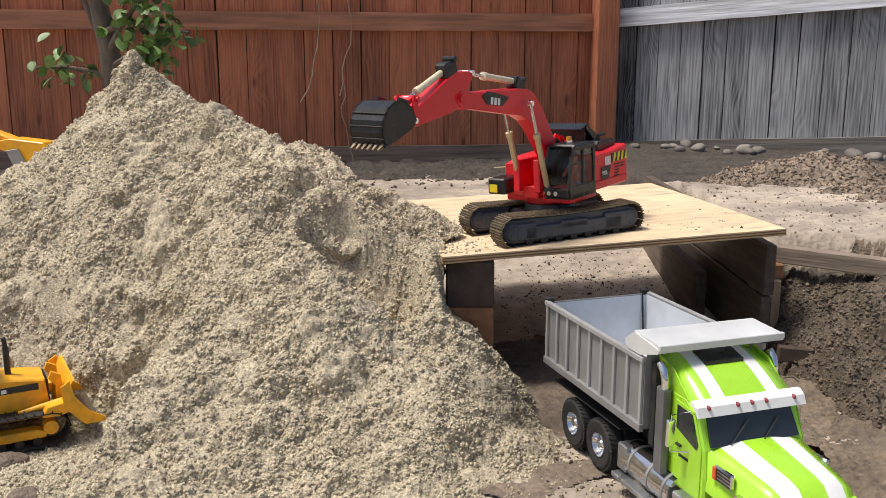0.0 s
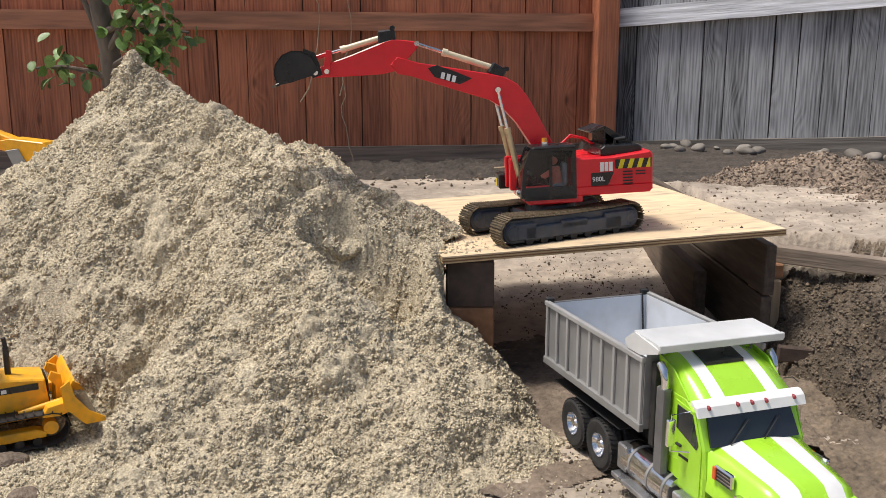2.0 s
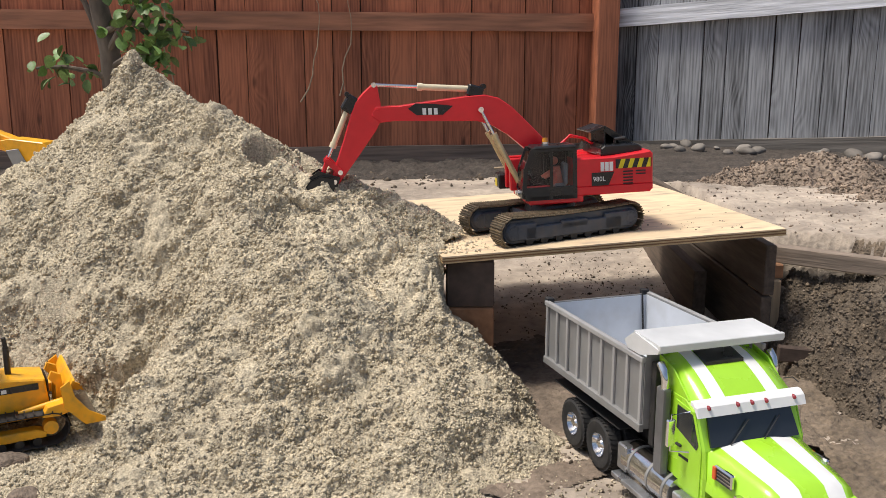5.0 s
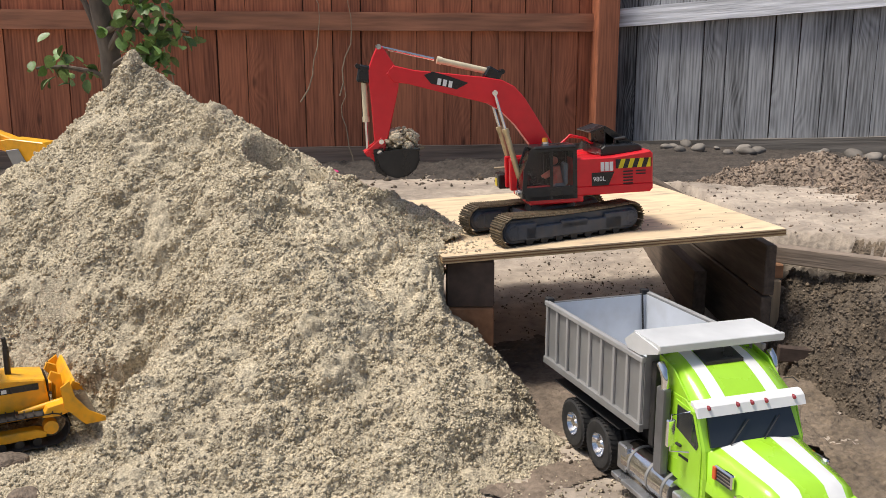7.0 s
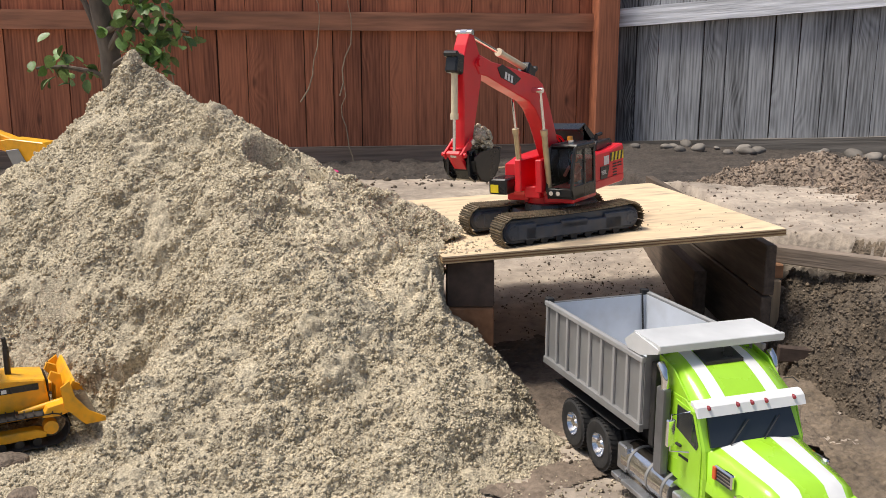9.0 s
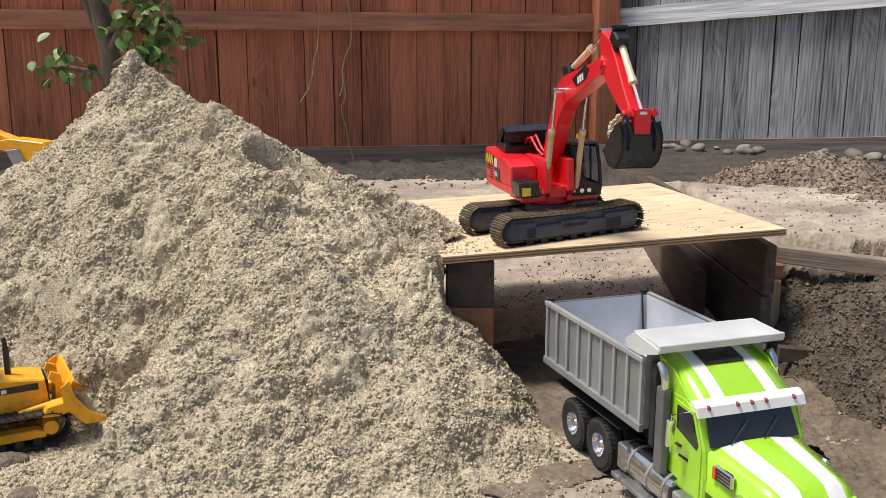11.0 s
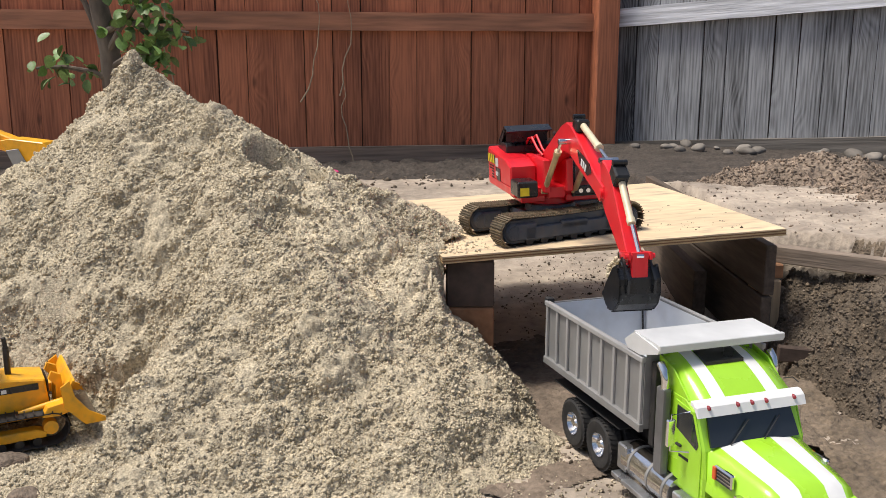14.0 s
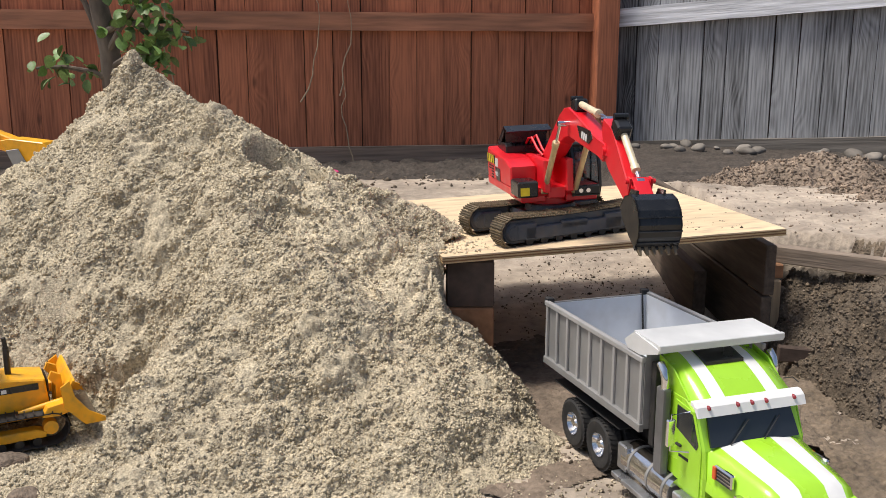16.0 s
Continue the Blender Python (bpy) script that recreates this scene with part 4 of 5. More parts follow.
def truck_bed():
    bm = bmesh.new()
    W, L, z0, z1, t = 0.096, 0.318, 0.121, 0.226, 0.003
    box(bm, 0, L, -W, W, z0, z0 + t)
    box(bm, 0, L, -W, -W + t, z0, z1)
    box(bm, 0, L, W - t, W, z0, z1)
    box(bm, 0, t, -W + t, W - t, z0 + t, z1 - 0.002)
    box(bm, L - t, L, -W + t, W - t, z0 + t, z1 + 0.012)
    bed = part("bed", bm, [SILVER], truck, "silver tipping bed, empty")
    # thin inner faces whose paler, bluer colour stands for skylight in the bed
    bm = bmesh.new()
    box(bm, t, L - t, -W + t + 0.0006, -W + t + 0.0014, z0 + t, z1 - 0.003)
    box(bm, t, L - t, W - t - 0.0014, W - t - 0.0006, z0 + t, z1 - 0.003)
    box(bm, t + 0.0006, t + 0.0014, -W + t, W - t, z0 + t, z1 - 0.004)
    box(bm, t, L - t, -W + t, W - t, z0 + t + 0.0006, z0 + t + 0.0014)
    part("bed_lining", bm, BED_IN, bed, "smooth inner faces of the bed, coloured pale blue-grey for skylight")
    for s in (-1, 1):
        for k in range(9):
            x = 0.002 + k * (L - 0.010) / 8
            y0, y1 = sorted((s * W, s * (W + 0.0045)))
            part("rib", boxed(x, x + 0.006, y0, y1, z0 + 0.006, z1 - 0.006, 0.0008), RIB, bed)
        y0, y1 = sorted((s * (W - 0.002), s * (W + 0.006)))
        part("top_rail", boxed(-0.001, L, y0, y1, z1 - 0.007, z1 + 0.001, 0.001), RIB, bed)
        part("bottom_rail", boxed(-0.001, L, *sorted((s * (W - 0.002), s * (W + 0.006))), z0 - 0.004, z0 + 0.008, 0.001), SILVER, bed)
    part("tailgate", boxed(-0.006, 0, -W, W, z0, z1 - 0.004, 0.001), SILVER, bed, "silver tailgate")
    for y in (-W + 0.004, W - 0.004):
        part("hinge_bracket", boxed(-0.009, 0.004, y - 0.006, y + 0.006, z1 - 0.004, z1 + 0.005, 0.001), CHASSIS, bed, "dark hinge bracket")
    part("prop_rod", rod(bmesh.new(), (0.012, W - 0.010, z0 + 0.01), (0.004, W - 0.012, z1 + 0.006), 0.0016, None, 8), CHASSIS, bed, "thin dark rod")
    bm = bmesh.new()
    prism(bm, [(0.296, 0.246), (0.362, 0.243), (0.366, 0.238), (0.366, 0.242), (0.362, 0.2475), (0.296, 0.2505)], -0.098, 0.098)
    for s in (-1, 1):
        prism(bm, [(0.274, 0.232), (0.30, 0.2495), (0.366, 0.242), (0.362, 0.236), (0.319, 0.222), (0.285, 0.222)], *sorted((s * 0.0955, s * 0.1005)))
    box(bm, 0.36, 0.3665, -0.1, 0.1, 0.2395, 0.2485, 0.001)
    prism(bm, [(0.274, 0.23), (0.278, 0.23), (0.30, 0.2465), (0.298, 0.25)], -0.098, 0.098)
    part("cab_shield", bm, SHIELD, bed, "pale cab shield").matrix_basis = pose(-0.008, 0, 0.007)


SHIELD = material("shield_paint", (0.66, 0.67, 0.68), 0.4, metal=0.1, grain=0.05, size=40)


def wheel_at(x, y, s, front=False):
    bm = bmesh.new()
    R, w = 0.0408, 0.0125
    prof = [(0.0185, -w * 0.8), (0.024, -w), (0.036, -w), (0.0398, -w * 0.75), (R, -w * 0.35), (R, w * 0.35), (0.0398, w * 0.75), (0.036, w), (0.024, w), (0.0185, w * 0.8)]
    n = 36
    rings = [[(r * math.cos(2 * math.pi * k / n), yy, r * math.sin(2 * math.pi * k / n)) for r, yy in prof] for k in range(n)]
    rings.append(rings[0])
    loft(bm, rings, caps=False)
    for k in range(n):
        a = 2 * math.pi * (k + 0.5) / n
        for q in (-1, 1):
            m = Matrix.Translation((0.0405 * math.cos(a), q * 0.006, 0.0405 * math.sin(a))) @ Matrix.Rotation(-a, 4, "Y") @ Matrix.Rotation(q * 0.35, 4, "X")
            r = bmesh.ops.create_cube(bm, size=1.0)
            for v in r["verts"]:
                v.co = m @ Vector((v.co.x * 0.002, v.co.y * 0.009, v.co.z * 0.0042))
    wheel = part("wheel", bm, RUBBER, truck, "black rubber tyre on chrome rim", True)
    wheel.matrix_basis = pose(x, y, 0.0412)
    bm = bmesh.new()
    o = s
    prof = [(0.0200, 0.009), (0.0190, 0.0118), (0.0172, 0.006), (0.015, 0.001), (0.0095, 0.0015), (0.008, 0.006), (0.0052, 0.009), (0.0, 0.0095)]
    m = 24
    rings = [[(r * math.cos(2 * math.pi * k / m), o * yy, r * math.sin(2 * math.pi * k / m)) for k in range(m)] for r, yy in prof[:-1]]
    loft(bm, rings, caps=False)
    bm.faces.new([bm.verts.new(p) for p in rings[-1]])
    rod(bm, (0, -o * 0.0095, 0), (0, -o * 0.002, 0), 0.0188, None, 20)
    rim = part("rim", bm, CHROME, wheel, "polished chrome rim", True)
    bm = bmesh.new()
    for k in range(10):
        a = 2 * math.pi * k / 10
        rod(bm, (0.0122 * math.cos(a), o * 0.0, 0.0122 * math.sin(a)), (0.0122 * math.cos(a), o * 0.0045, 0.0122 * math.sin(a)), 0.0015, None, 6)
    part("wheel_nut", bm, CHROME, wheel, "chrome wheel nuts")


def grid_skin(rows, mats_by_col, mat_list, thick=0.0015):
    """A curved skin through rows of points, one material a column."""
    bm = bmesh.new()
    vs = [[bm.verts.new(p) for p in r] for r in rows]
    for i in range(len(rows) - 1):
        for j in range(len(rows[0]) - 1):
            f = bm.faces.new((vs[i][j], vs[i][j + 1], vs[i + 1][j + 1], vs[i + 1][j]))
            f.material_index = mats_by_col[j]
            f.smooth = True
    return bm


def truck_cab():
    # chassis
    bm = bmesh.new()
    for y in (-0.03, 0.03):
        box(bm, 0.0, 0.60, y - 0.004, y + 0.004, 0.062, 0.088, 0.001)
    for x in (0.05, 0.14, 0.23, 0.32):
        box(bm, x, x + 0.006, -0.03, 0.03, 0.066, 0.084)
    box(bm, 0.0, 0.318, -0.05, 0.05, 0.095, 0.117)
    for x in (0.095, 0.184):
        rod(bm, (x, -0.07, 0.0412), (x, 0.07, 0.0412), 0.006, None, 10)
        box(bm, x - 0.02, x + 0.02, -0.015, 0.015, 0.03, 0.07, 0.006)
        box(bm, x - 0.034, x + 0.034, -0.046, -0.036, 0.052, 0.06)
        box(bm, x - 0.034, x + 0.034, 0.036, 0.046, 0.052, 0.06)
    box(bm, 0.33, 0.37, -0.075, 0.075, 0.06, 0.20, 0.003)
    for s in (-1, 1):
        box(bm, 0.02, 0.245, *sorted((s * 0.038, s * 0.09)), 0.089, 0.0915, 0.001)
    box(bm, 0.321, 0.333, -0.088, 0.088, 0.10, 0.222, 0.001)
    part("chassis", bm, CHASSIS, truck, "black chassis frame and axles")
    for x in (0.095, 0.184):
        for s in (-1, 1):
            wheel_at(x, s * 0.080, s)
            wheel_at(x, s * 0.0515, s)
    for s in (-1, 1):
        wheel_at(0.515, s * 0.078, s)
    # cab shell
    W = 0.078
    prof = [(0.365, 0.06), (0.455, 0.06), (0.455, 0.10), (0.450, 0.135), (0.430, 0.178), (0.405, 0.192), (0.365, 0.192)]
    bm = prism(bmesh.new(), prof, -W, W, 0.003)
    cab = part("cab", bm, LIME, truck, "lime green cab")
    cab.matrix_basis = pose(-0.013, 0, 0.001)
    cols = [-0.0775, -0.073, -0.052, -0.032, 0.032, 0.052, 0.073, 0.0775]
    rows = []
    for k in range(9):
        q = k / 8
        x = 0.333 + 0.096 * q
        top = 0.233 - 0.040 * q ** 1.6
        w = 1.0 - 0.06 * (1 - q)
        rows.append([(x, c * w, top - (0.05 if abs(c) > 0.077 else 0.006 * (abs(c) / 0.073) ** 4) ) for c in cols])
    part("roof_fairing", grid_skin(rows, [0, 0, 1, 0, 1, 0, 0], [LIME, WHITE]), [LIME, WHITE], cab, "lime roof fairing with two white stripes")
    rear = boxed(0.3335, 0.3345, -0.070, 0.070, 0.12, 0.229)
    part("rear_panel", rear, LIME, cab)
    for s in (-1, 1):
        bm = prism(bmesh.new(), [(0.335, 0.12), (0.40, 0.12), (0.41, 0.19), (0.37, 0.222), (0.335, 0.23)], *sorted((s * 0.0745, s * 0.077)), 0.0006)
        part("side_panel", bm, LIME, cab)
    part("skylight", prism(bmesh.new(), [(0.345, 0.230), (0.376, 0.222), (0.376, 0.2268), (0.345, 0.2348)], -0.030, 0.030), BLACK, cab, "black roof light slot")
    # hood
    rows = []
    cols = [-0.0765, -0.072, -0.055, -0.022, 0.022, 0.055, 0.072, 0.0765]
    for k in range(9):
        q = k / 8
        x = 0.446 + 0.128 * q
        top = 0.144 - 0.018 * q - 0.03 * max(q - 0.85, 0) * 4 * q
        w = 1.0 - 0.2 * q
        rows.append([(x, c * w, top - (0.06 if abs(c) > 0.076 else 0.010 * (abs(c) / 0.072) ** 3)) for c in cols])
    part("hood", grid_skin(rows, [0, 0, 1, 0, 1, 0, 0], None), [LIME, WHITE], cab, "lime hood with two white stripes")
    part("nose", boxed(0.55, 0.578, -0.062, 0.062, 0.05, 0.108, 0.004), LIME, cab)
    part("grille", boxed(0.5785, 0.583, -0.042, 0.042, 0.055, 0.106, 0.002), CHROME, cab, "chrome grille")
    part("bumper", boxed(0.58, 0.60, -0.088, 0.088, 0.028, 0.056, 0.004), CHROME, cab, "chrome bumper")
    for s in (-1, 1):
        part("fender", prism(bmesh.new(), [(0.452, 0.05), (0.466, 0.05), (0.475, 0.078), (0.495, 0.094), (0.535, 0.094), (0.556, 0.078), (0.572, 0.06), (0.575, 0.105), (0.452, 0.122)], *sorted((s * 0.050, s * 0.064)), 0.002), LIME, cab, "lime front fender")
    # windshield and visor
    part("windshield", loft(bmesh.new(), [[(0.4525, -0.068, 0.140), (0.4525, 0.068, 0.140), (0.449, 0.068, 0.139), (0.449, -0.068, 0.139)], [(0.4315, -0.064, 0.181), (0.4315, 0.064, 0.181), (0.428, 0.064, 0.18), (0.428, -0.064, 0.18)]]), GLASS, cab, "dark windshield reflecting the yard")
    bm = prism(bmesh.new(), [(0.424, 0.1955), (0.430, 0.1955), (0.438, 0.190), (0.443, 0.178), (0.440, 0.177), (0.434, 0.186), (0.428, 0.189), (0.424, 0.189)], -0.084, 0.084, 0.0008)
    for y0, y1 in ((0.010, 0.042), (-0.040, -0.006)):
        arm = rod(bmesh.new(), (0.4545, y0, 0.141), (0.4425, y1, 0.168), 0.0008, None, 6)
        part("wiper", arm, CHASSIS, cab, "thin black wiper")
    visor = part("visor", bm, WHITE, cab, "white sun visor")
    for y in (-0.066, -0.022, 0.0, 0.022, 0.066):
        bm = bmesh.new()
        bmesh.ops.create_icosphere(bm, subdivisions=2, radius=1.0, matrix=Matrix.Translation((0.4375, y, 0.1885)) @ Matrix.Diagonal((0.0055, 0.0028, 0.0035, 1)))
        part("marker_lamp", bm, MAROON, visor, "dark red marker lamp", True)
    # doors
    for s in (-1, 1):
        y0, y1 = sorted((s * W, s * (W + 0.0016)))
        door = part("door", prism(bmesh.new(), [(0.385, 0.066), (0.447, 0.066), (0.447, 0.135), (0.428, 0.180), (0.385, 0.184)], y0, y1, 0.0005), LIME, cab, "lime cab door")
        y2, y3 = sorted((s * (W + 0.0012), s * (W + 0.0024)))
        part("window", prism(bmesh.new(), [(0.390, 0.146), (0.437, 0.132), (0.441, 0.139), (0.425, 0.176), (0.390, 0.178)], y2, y3), GLASS, door, "dark side window")
        part("door_handle", boxed(0.392, 0.404, *sorted((s * (W + 0.001), s * (W + 0.005))), 0.122, 0.126, 0.001), CHASSIS, door)
        part("badge", boxed(0.398, 0.42, *sorted((s * (W + 0.0014), s * (W + 0.0022))), 0.108, 0.112), CHASSIS, door, "dark lettering bar")
        # louvred lamp on the hood side
        lamp = part("side_grille", boxed(0.468, 0.505, *sorted((s * 0.068, s * 0.0745)), 0.106, 0.126, 0.002), CHROME, cab, "chrome louvred side grille")
        bm = bmesh.new()
        for k in range(4):
            box(bm, 0.476, 0.503, *sorted((s * 0.0742, s * 0.0753)), 0.108 + k * 0.0045, 0.1100 + k * 0.0045)
        part("slot", bm, CHASSIS, lamp, "dark slots")
        part("side_lens", boxed(0.468, 0.4745, *sorted((s * 0.074, s * 0.0768)), 0.107, 0.125, 0.001), ORANGE, lamp, "orange side lens")
        part("badge", boxed(0.512, 0.528, *sorted((s * 0.062, s * 0.0745)), 0.098, 0.104), CHROME, cab, "chrome badge bar")
        # mirror on a bracket
        bm = tube(bmesh.new(), [(0.418, s * 0.079, 0.178), (0.408, s * 0.100, 0.172), (0.408, s * 0.100, 0.122), (0.42, s * 0.079, 0.122)], 0.0014, None, 8)
        mir = part("mirror_bracket", bm, CHROME, cab, "", True)
        part("mirror", boxed(0.404, 0.410, *sorted((s * 0.094, s * 0.107)), 0.128, 0.166, 0.002), CHROME, mir, "chrome rectangular mirror")
        # exhaust, tank and step
        bm = boxed(0.344, 0.364, *sorted((s * 0.081, s * 0.094)), 0.072, 0.196, 0.004, 2)
        stack = part("heat_shield", bm, SHIELD_GREY, truck, "grey perforated exhaust shield")
        bm = tube(bmesh.new(), [(0.356, s * 0.088, 0.19), (0.357, s * 0.088, 0.206), (0.352, s * 0.088, 0.218), (0.343, s * 0.088, 0.226)], 0.0058, None, 12)
        part("exhaust_pipe", bm, CHROME, stack, "bent chrome exhaust pipe", True)
        bm = rod(bmesh.new(), (0.262, s * 0.070, 0.052), (0.386, s * 0.070, 0.052), 0.026, None, 28)
        tank = part("fuel_tank", bm, CHROME, truck, "polished chrome fuel tank", True)
        for x in (0.282, 0.33, 0.37):
            part("tank_strap", rod(bmesh.new(), (x, s * 0.070, 0.052), (x + 0.005, s * 0.070, 0.052), 0.0268, None, 28), SILVER, tank)
        part("step", boxed(0.250, 0.396, *sorted((s * 0.088, s * 0.104)), 0.022, 0.03, 0.001), TREAD, truck, "chequered metal running board")
        part("battery_box", boxed(0.250, 0.275, *sorted((s * 0.055, s * 0.095)), 0.035, 0.075, 0.002), TREAD, truck)
        part("step", boxed(0.392, 0.448, *sorted((s * 0.072, s * 0.092)), 0.044, 0.064, 0.002), TREAD, truck, "chequered metal step")
    bm = tube(bmesh.new(), [(0.40, 0.079, 0.20), (0.412, 0.084, 0.205), (0.42, 0.088, 0.2)], 0.0008, None, 6)
    part("antenna", bm, CHASSIS, cab)


truck_bed()
truck_cab()

# ---- toy bulldozer ----
dozer = empty("toy_bulldozer", pose(-0.668, 1.432, 0.014, 0, 0, 30) @ Matrix.Diagonal((0.88, 0.88, 0.88, 1)), "yellow model bulldozer with raised blade on the sand", "toy bulldozer")


def bulldozer():
    for s in (-1, 1):
        yo = s * 0.062
        R, L, n = 0.031, 0.085, 36
        bm = bmesh.new()
        cx = -0.085
        prism(bm, [(cx - 0.075, 0.018), (cx + 0.075, 0.018), (cx + 0.078, 0.028), (cx + 0.06, 0.035), (cx - 0.06, 0.035), (cx - 0.078, 0.028)], yo - 0.014, yo + 0.014, 0.002)
        part("track_frame", bm, YELLOW, dozer, "dusty yellow track frame")
        for x in (cx - L, cx + L):
            part("idler", rod(bmesh.new(), (x, yo - 0.012, R + 0.003), (x, yo + 0.012, R + 0.003), 0.013, None, 20), YELLOW, dozer, "", True)
        for k in range(5):
            part("roller", rod(bmesh.new(), (cx - 0.06 + 0.03 * k, yo - 0.014, 0.012), (cx - 0.06 + 0.03 * k, yo + 0.014, 0.012), 0.008, None, 10), CHASSIS, dozer, "", True)
        shoe = boxed(-0.0074, 0.0074, -0.022, 0.022, -0.002, 0.0, 0.0005)
        box(shoe, -0.006, -0.0042, -0.022, 0.022, 0, 0.003)
        per, first = 4 * L + 2 * math.pi * R, None
        for i in range(n):
            q = per * i / n
            if q < 2 * L:
                x, z, a = -L + q, 2 * R, 0
            elif q < 2 * L + math.pi * R:
                w = (q - 2 * L) / R
                x, z, a = L + R * math.sin(w), R + R * math.cos(w), w
            elif q < 4 * L + math.pi * R:
                x, z, a = L - (q - 2 * L - math.pi * R), 0, math.pi
            else:
                w = (q - 4 * L - math.pi * R) / R
                x, z, a = -L - R * math.sin(w), R - R * math.cos(w), math.pi + w
            m = Matrix.Translation((x + cx, yo, z + 0.003)) @ Matrix.Rotation(a, 4, "Y")
            if first is None:
                first = part("track_shoe", shoe, CHASSIS, dozer, "dark grey track shoe")
                first.matrix_basis = m
            else:
                share("track_shoe", first, m, dozer)
    bm = prism(bmesh.new(), [(-0.20, 0.045), (0.0, 0.045), (0.004, 0.075), (0.0, 0.118), (-0.06, 0.126), (-0.20, 0.126)], -0.042, 0.042, 0.003)
    body = part("body", bm, YELLOW, dozer, "yellow engine hood and body")
    part("side_panel", boxed(-0.115, -0.012, -0.0435, -0.0418, 0.101, 0.113), BLACK, body, "black side stripe")
    part("radiator_grille", boxed(0.003, 0.006, -0.036, 0.036, 0.06, 0.114, 0.001), BLACK, body, "black radiator grille")
    part("emblem", boxed(-0.075, -0.066, -0.0445, -0.0432, 0.103, 0.110), WHITE, body, "white emblem bar")
    bm = rod(bmesh.new(), (-0.058, 0, 0.12), (-0.058, 0, 0.178), 0.0055, None, 12)
    rod(bm, (-0.058, 0, 0.176), (-0.060, 0, 0.196), 0.0042, None, 12)
    part("exhaust", bm, BLACK, body, "black exhaust stack", True)
    bm = bmesh.new()
    for x in (-0.20, -0.115):
        for y in (-0.04, 0.04):
            box(bm, x - 0.004, x + 0.004, y - 0.004, y + 0.004, 0.12, 0.22, 0.001)
    box(bm, -0.215, -0.10, -0.048, 0.048, 0.22, 0.228, 0.002)
    part("canopy", bm, BLACK, dozer, "black roll-over canopy")
    # push arms and blade
    for s in (-1, 1):
        y0, y1 = sorted((s * 0.048, s * 0.082))
        part("push_arm", prism(bmesh.new(), [(-0.01, 0.028), (0.02, 0.026), (0.052, 0.036), (0.05, 0.054), (0.0, 0.046)], y0, y1, 0.001), YELLOW, dozer, "yellow push arm").matrix_basis = pose(-0.004, 0, 0.03)
        bm = rod(bmesh.new(), (-0.05, s * 0.05, 0.062), (0.022, s * 0.056, 0.076), 0.006, None, 12)
        part("ram_barrel", bm, YELLOW, dozer, "", True)
        part("ram_rod", rod(bmesh.new(), (0.02, s * 0.056, 0.0755), (0.034, s * 0.06, 0.079), 0.0034, None, 10), CHROME, dozer, "bright piston rod", True)
    n = 8
    outer, inn = [], []
    for k in range(n + 1):
        q = k / n
        z = 0.036 + 0.085 * q
        x = 0.092 - 0.03 * math.sin(math.pi * (0.12 + 0.75 * q)) + 0.012 * (1 - q)
        outer.append((x, z))
        inn.append((x - 0.004, z))
    bm = prism(bmesh.new(), outer + inn[::-1], -0.085, 0.085)
    blade = part("blade", bm, YELLOW, dozer, "curved yellow blade")
    for s in (-1, 1):
        y0, y1 = sorted((s * 0.085, s * 0.089))
        part("end_plate", prism(bmesh.new(), [(0.128, 0.034), (0.092, 0.034), (0.058, 0.072), (0.054, 0.112), (0.07, 0.123), (0.078, 0.09), (0.10, 0.06), (0.128, 0.042)], y0, y1, 0.0006), YELLOW, blade)
    blade.matrix_basis = pose(-0.034, 0, 0)
    part("cutting_edge", boxed(0.092, 0.118, -0.085, 0.085, 0.032, 0.037, 0.001), TRACK, blade, "worn cutting edge")
    for y in (-0.03, 0.03):
        part("stiffener", prism(bmesh.new(), [(0.05, 0.05), (0.07, 0.045), (0.062, 0.12), (0.046, 0.128), (0.04, 0.115), (0.052, 0.1)], y - 0.004, y + 0.004, 0.0005), YELLOW, blade)


bulldozer()

# ---- second excavator behind the heap, only its arm in view ----
digger = empty("toy_digger", pose(-1.718, 2.42, 0.002, 0, 0, -4), "yellow model excavator behind the sand heap, arm outstretched", "toy excavator")
bm = prism(bmesh.new(), [(0.0, 0.20), (0.10, 0.42), (0.26, 0.50), (0.52, 0.455), (0.60, 0.425), (0.605, 0.395), (0.58, 0.39), (0.50, 0.415), (0.27, 0.455), (0.14, 0.38), (0.04, 0.19)], -0.02, 0.02, 0.003)
part("arm", bm, YELLOW, digger, "long yellow arm")
for x, z in ((0.555, 0.425), (0.588, 0.408)):
    part("pin", rod(bmesh.new(), (x, -0.025, z), (x, 0.025, z), 0.012, None, 16), YELLOW, digger, "", True)
bm = prism(bmesh.new(), [(0.575, 0.42), (0.60, 0.425), (0.69, 0.415), (0.70, 0.40), (0.67, 0.35), (0.63, 0.335), (0.605, 0.37)], -0.035, 0.035, 0.002)
part("bucket", bm, YELLOW, digger, "yellow bucket")
part("link_plate", prism(bmesh.new(), [(0.592, 0.395), (0.625, 0.40), (0.652, 0.35), (0.62, 0.33)], -0.041, -0.037, 0.001), SILVER, digger, "grey link plate")
part("body", boxed(-0.2, 0.06, -0.1, 0.1, 0.08, 0.22, 0.01), YELLOW, digger, "yellow body")
for s in (-1, 1):
    part("track", boxed(-0.2, 0.14, s * 0.08 - 0.03, s * 0.08 + 0.03, 0.0, 0.08, 0.03, 3), CHASSIS, digger, "dark track")

# ---- retaining timbers and the soil bank ----
def timber(name, m, size, mat, label, group="", bevel=0.002):
    ob = link(name, boxed(0, size[0], 0, size[1], 0, size[2], bevel), mat)
    ob.matrix_basis = m
    return tagged(ob, label, "timber", group)


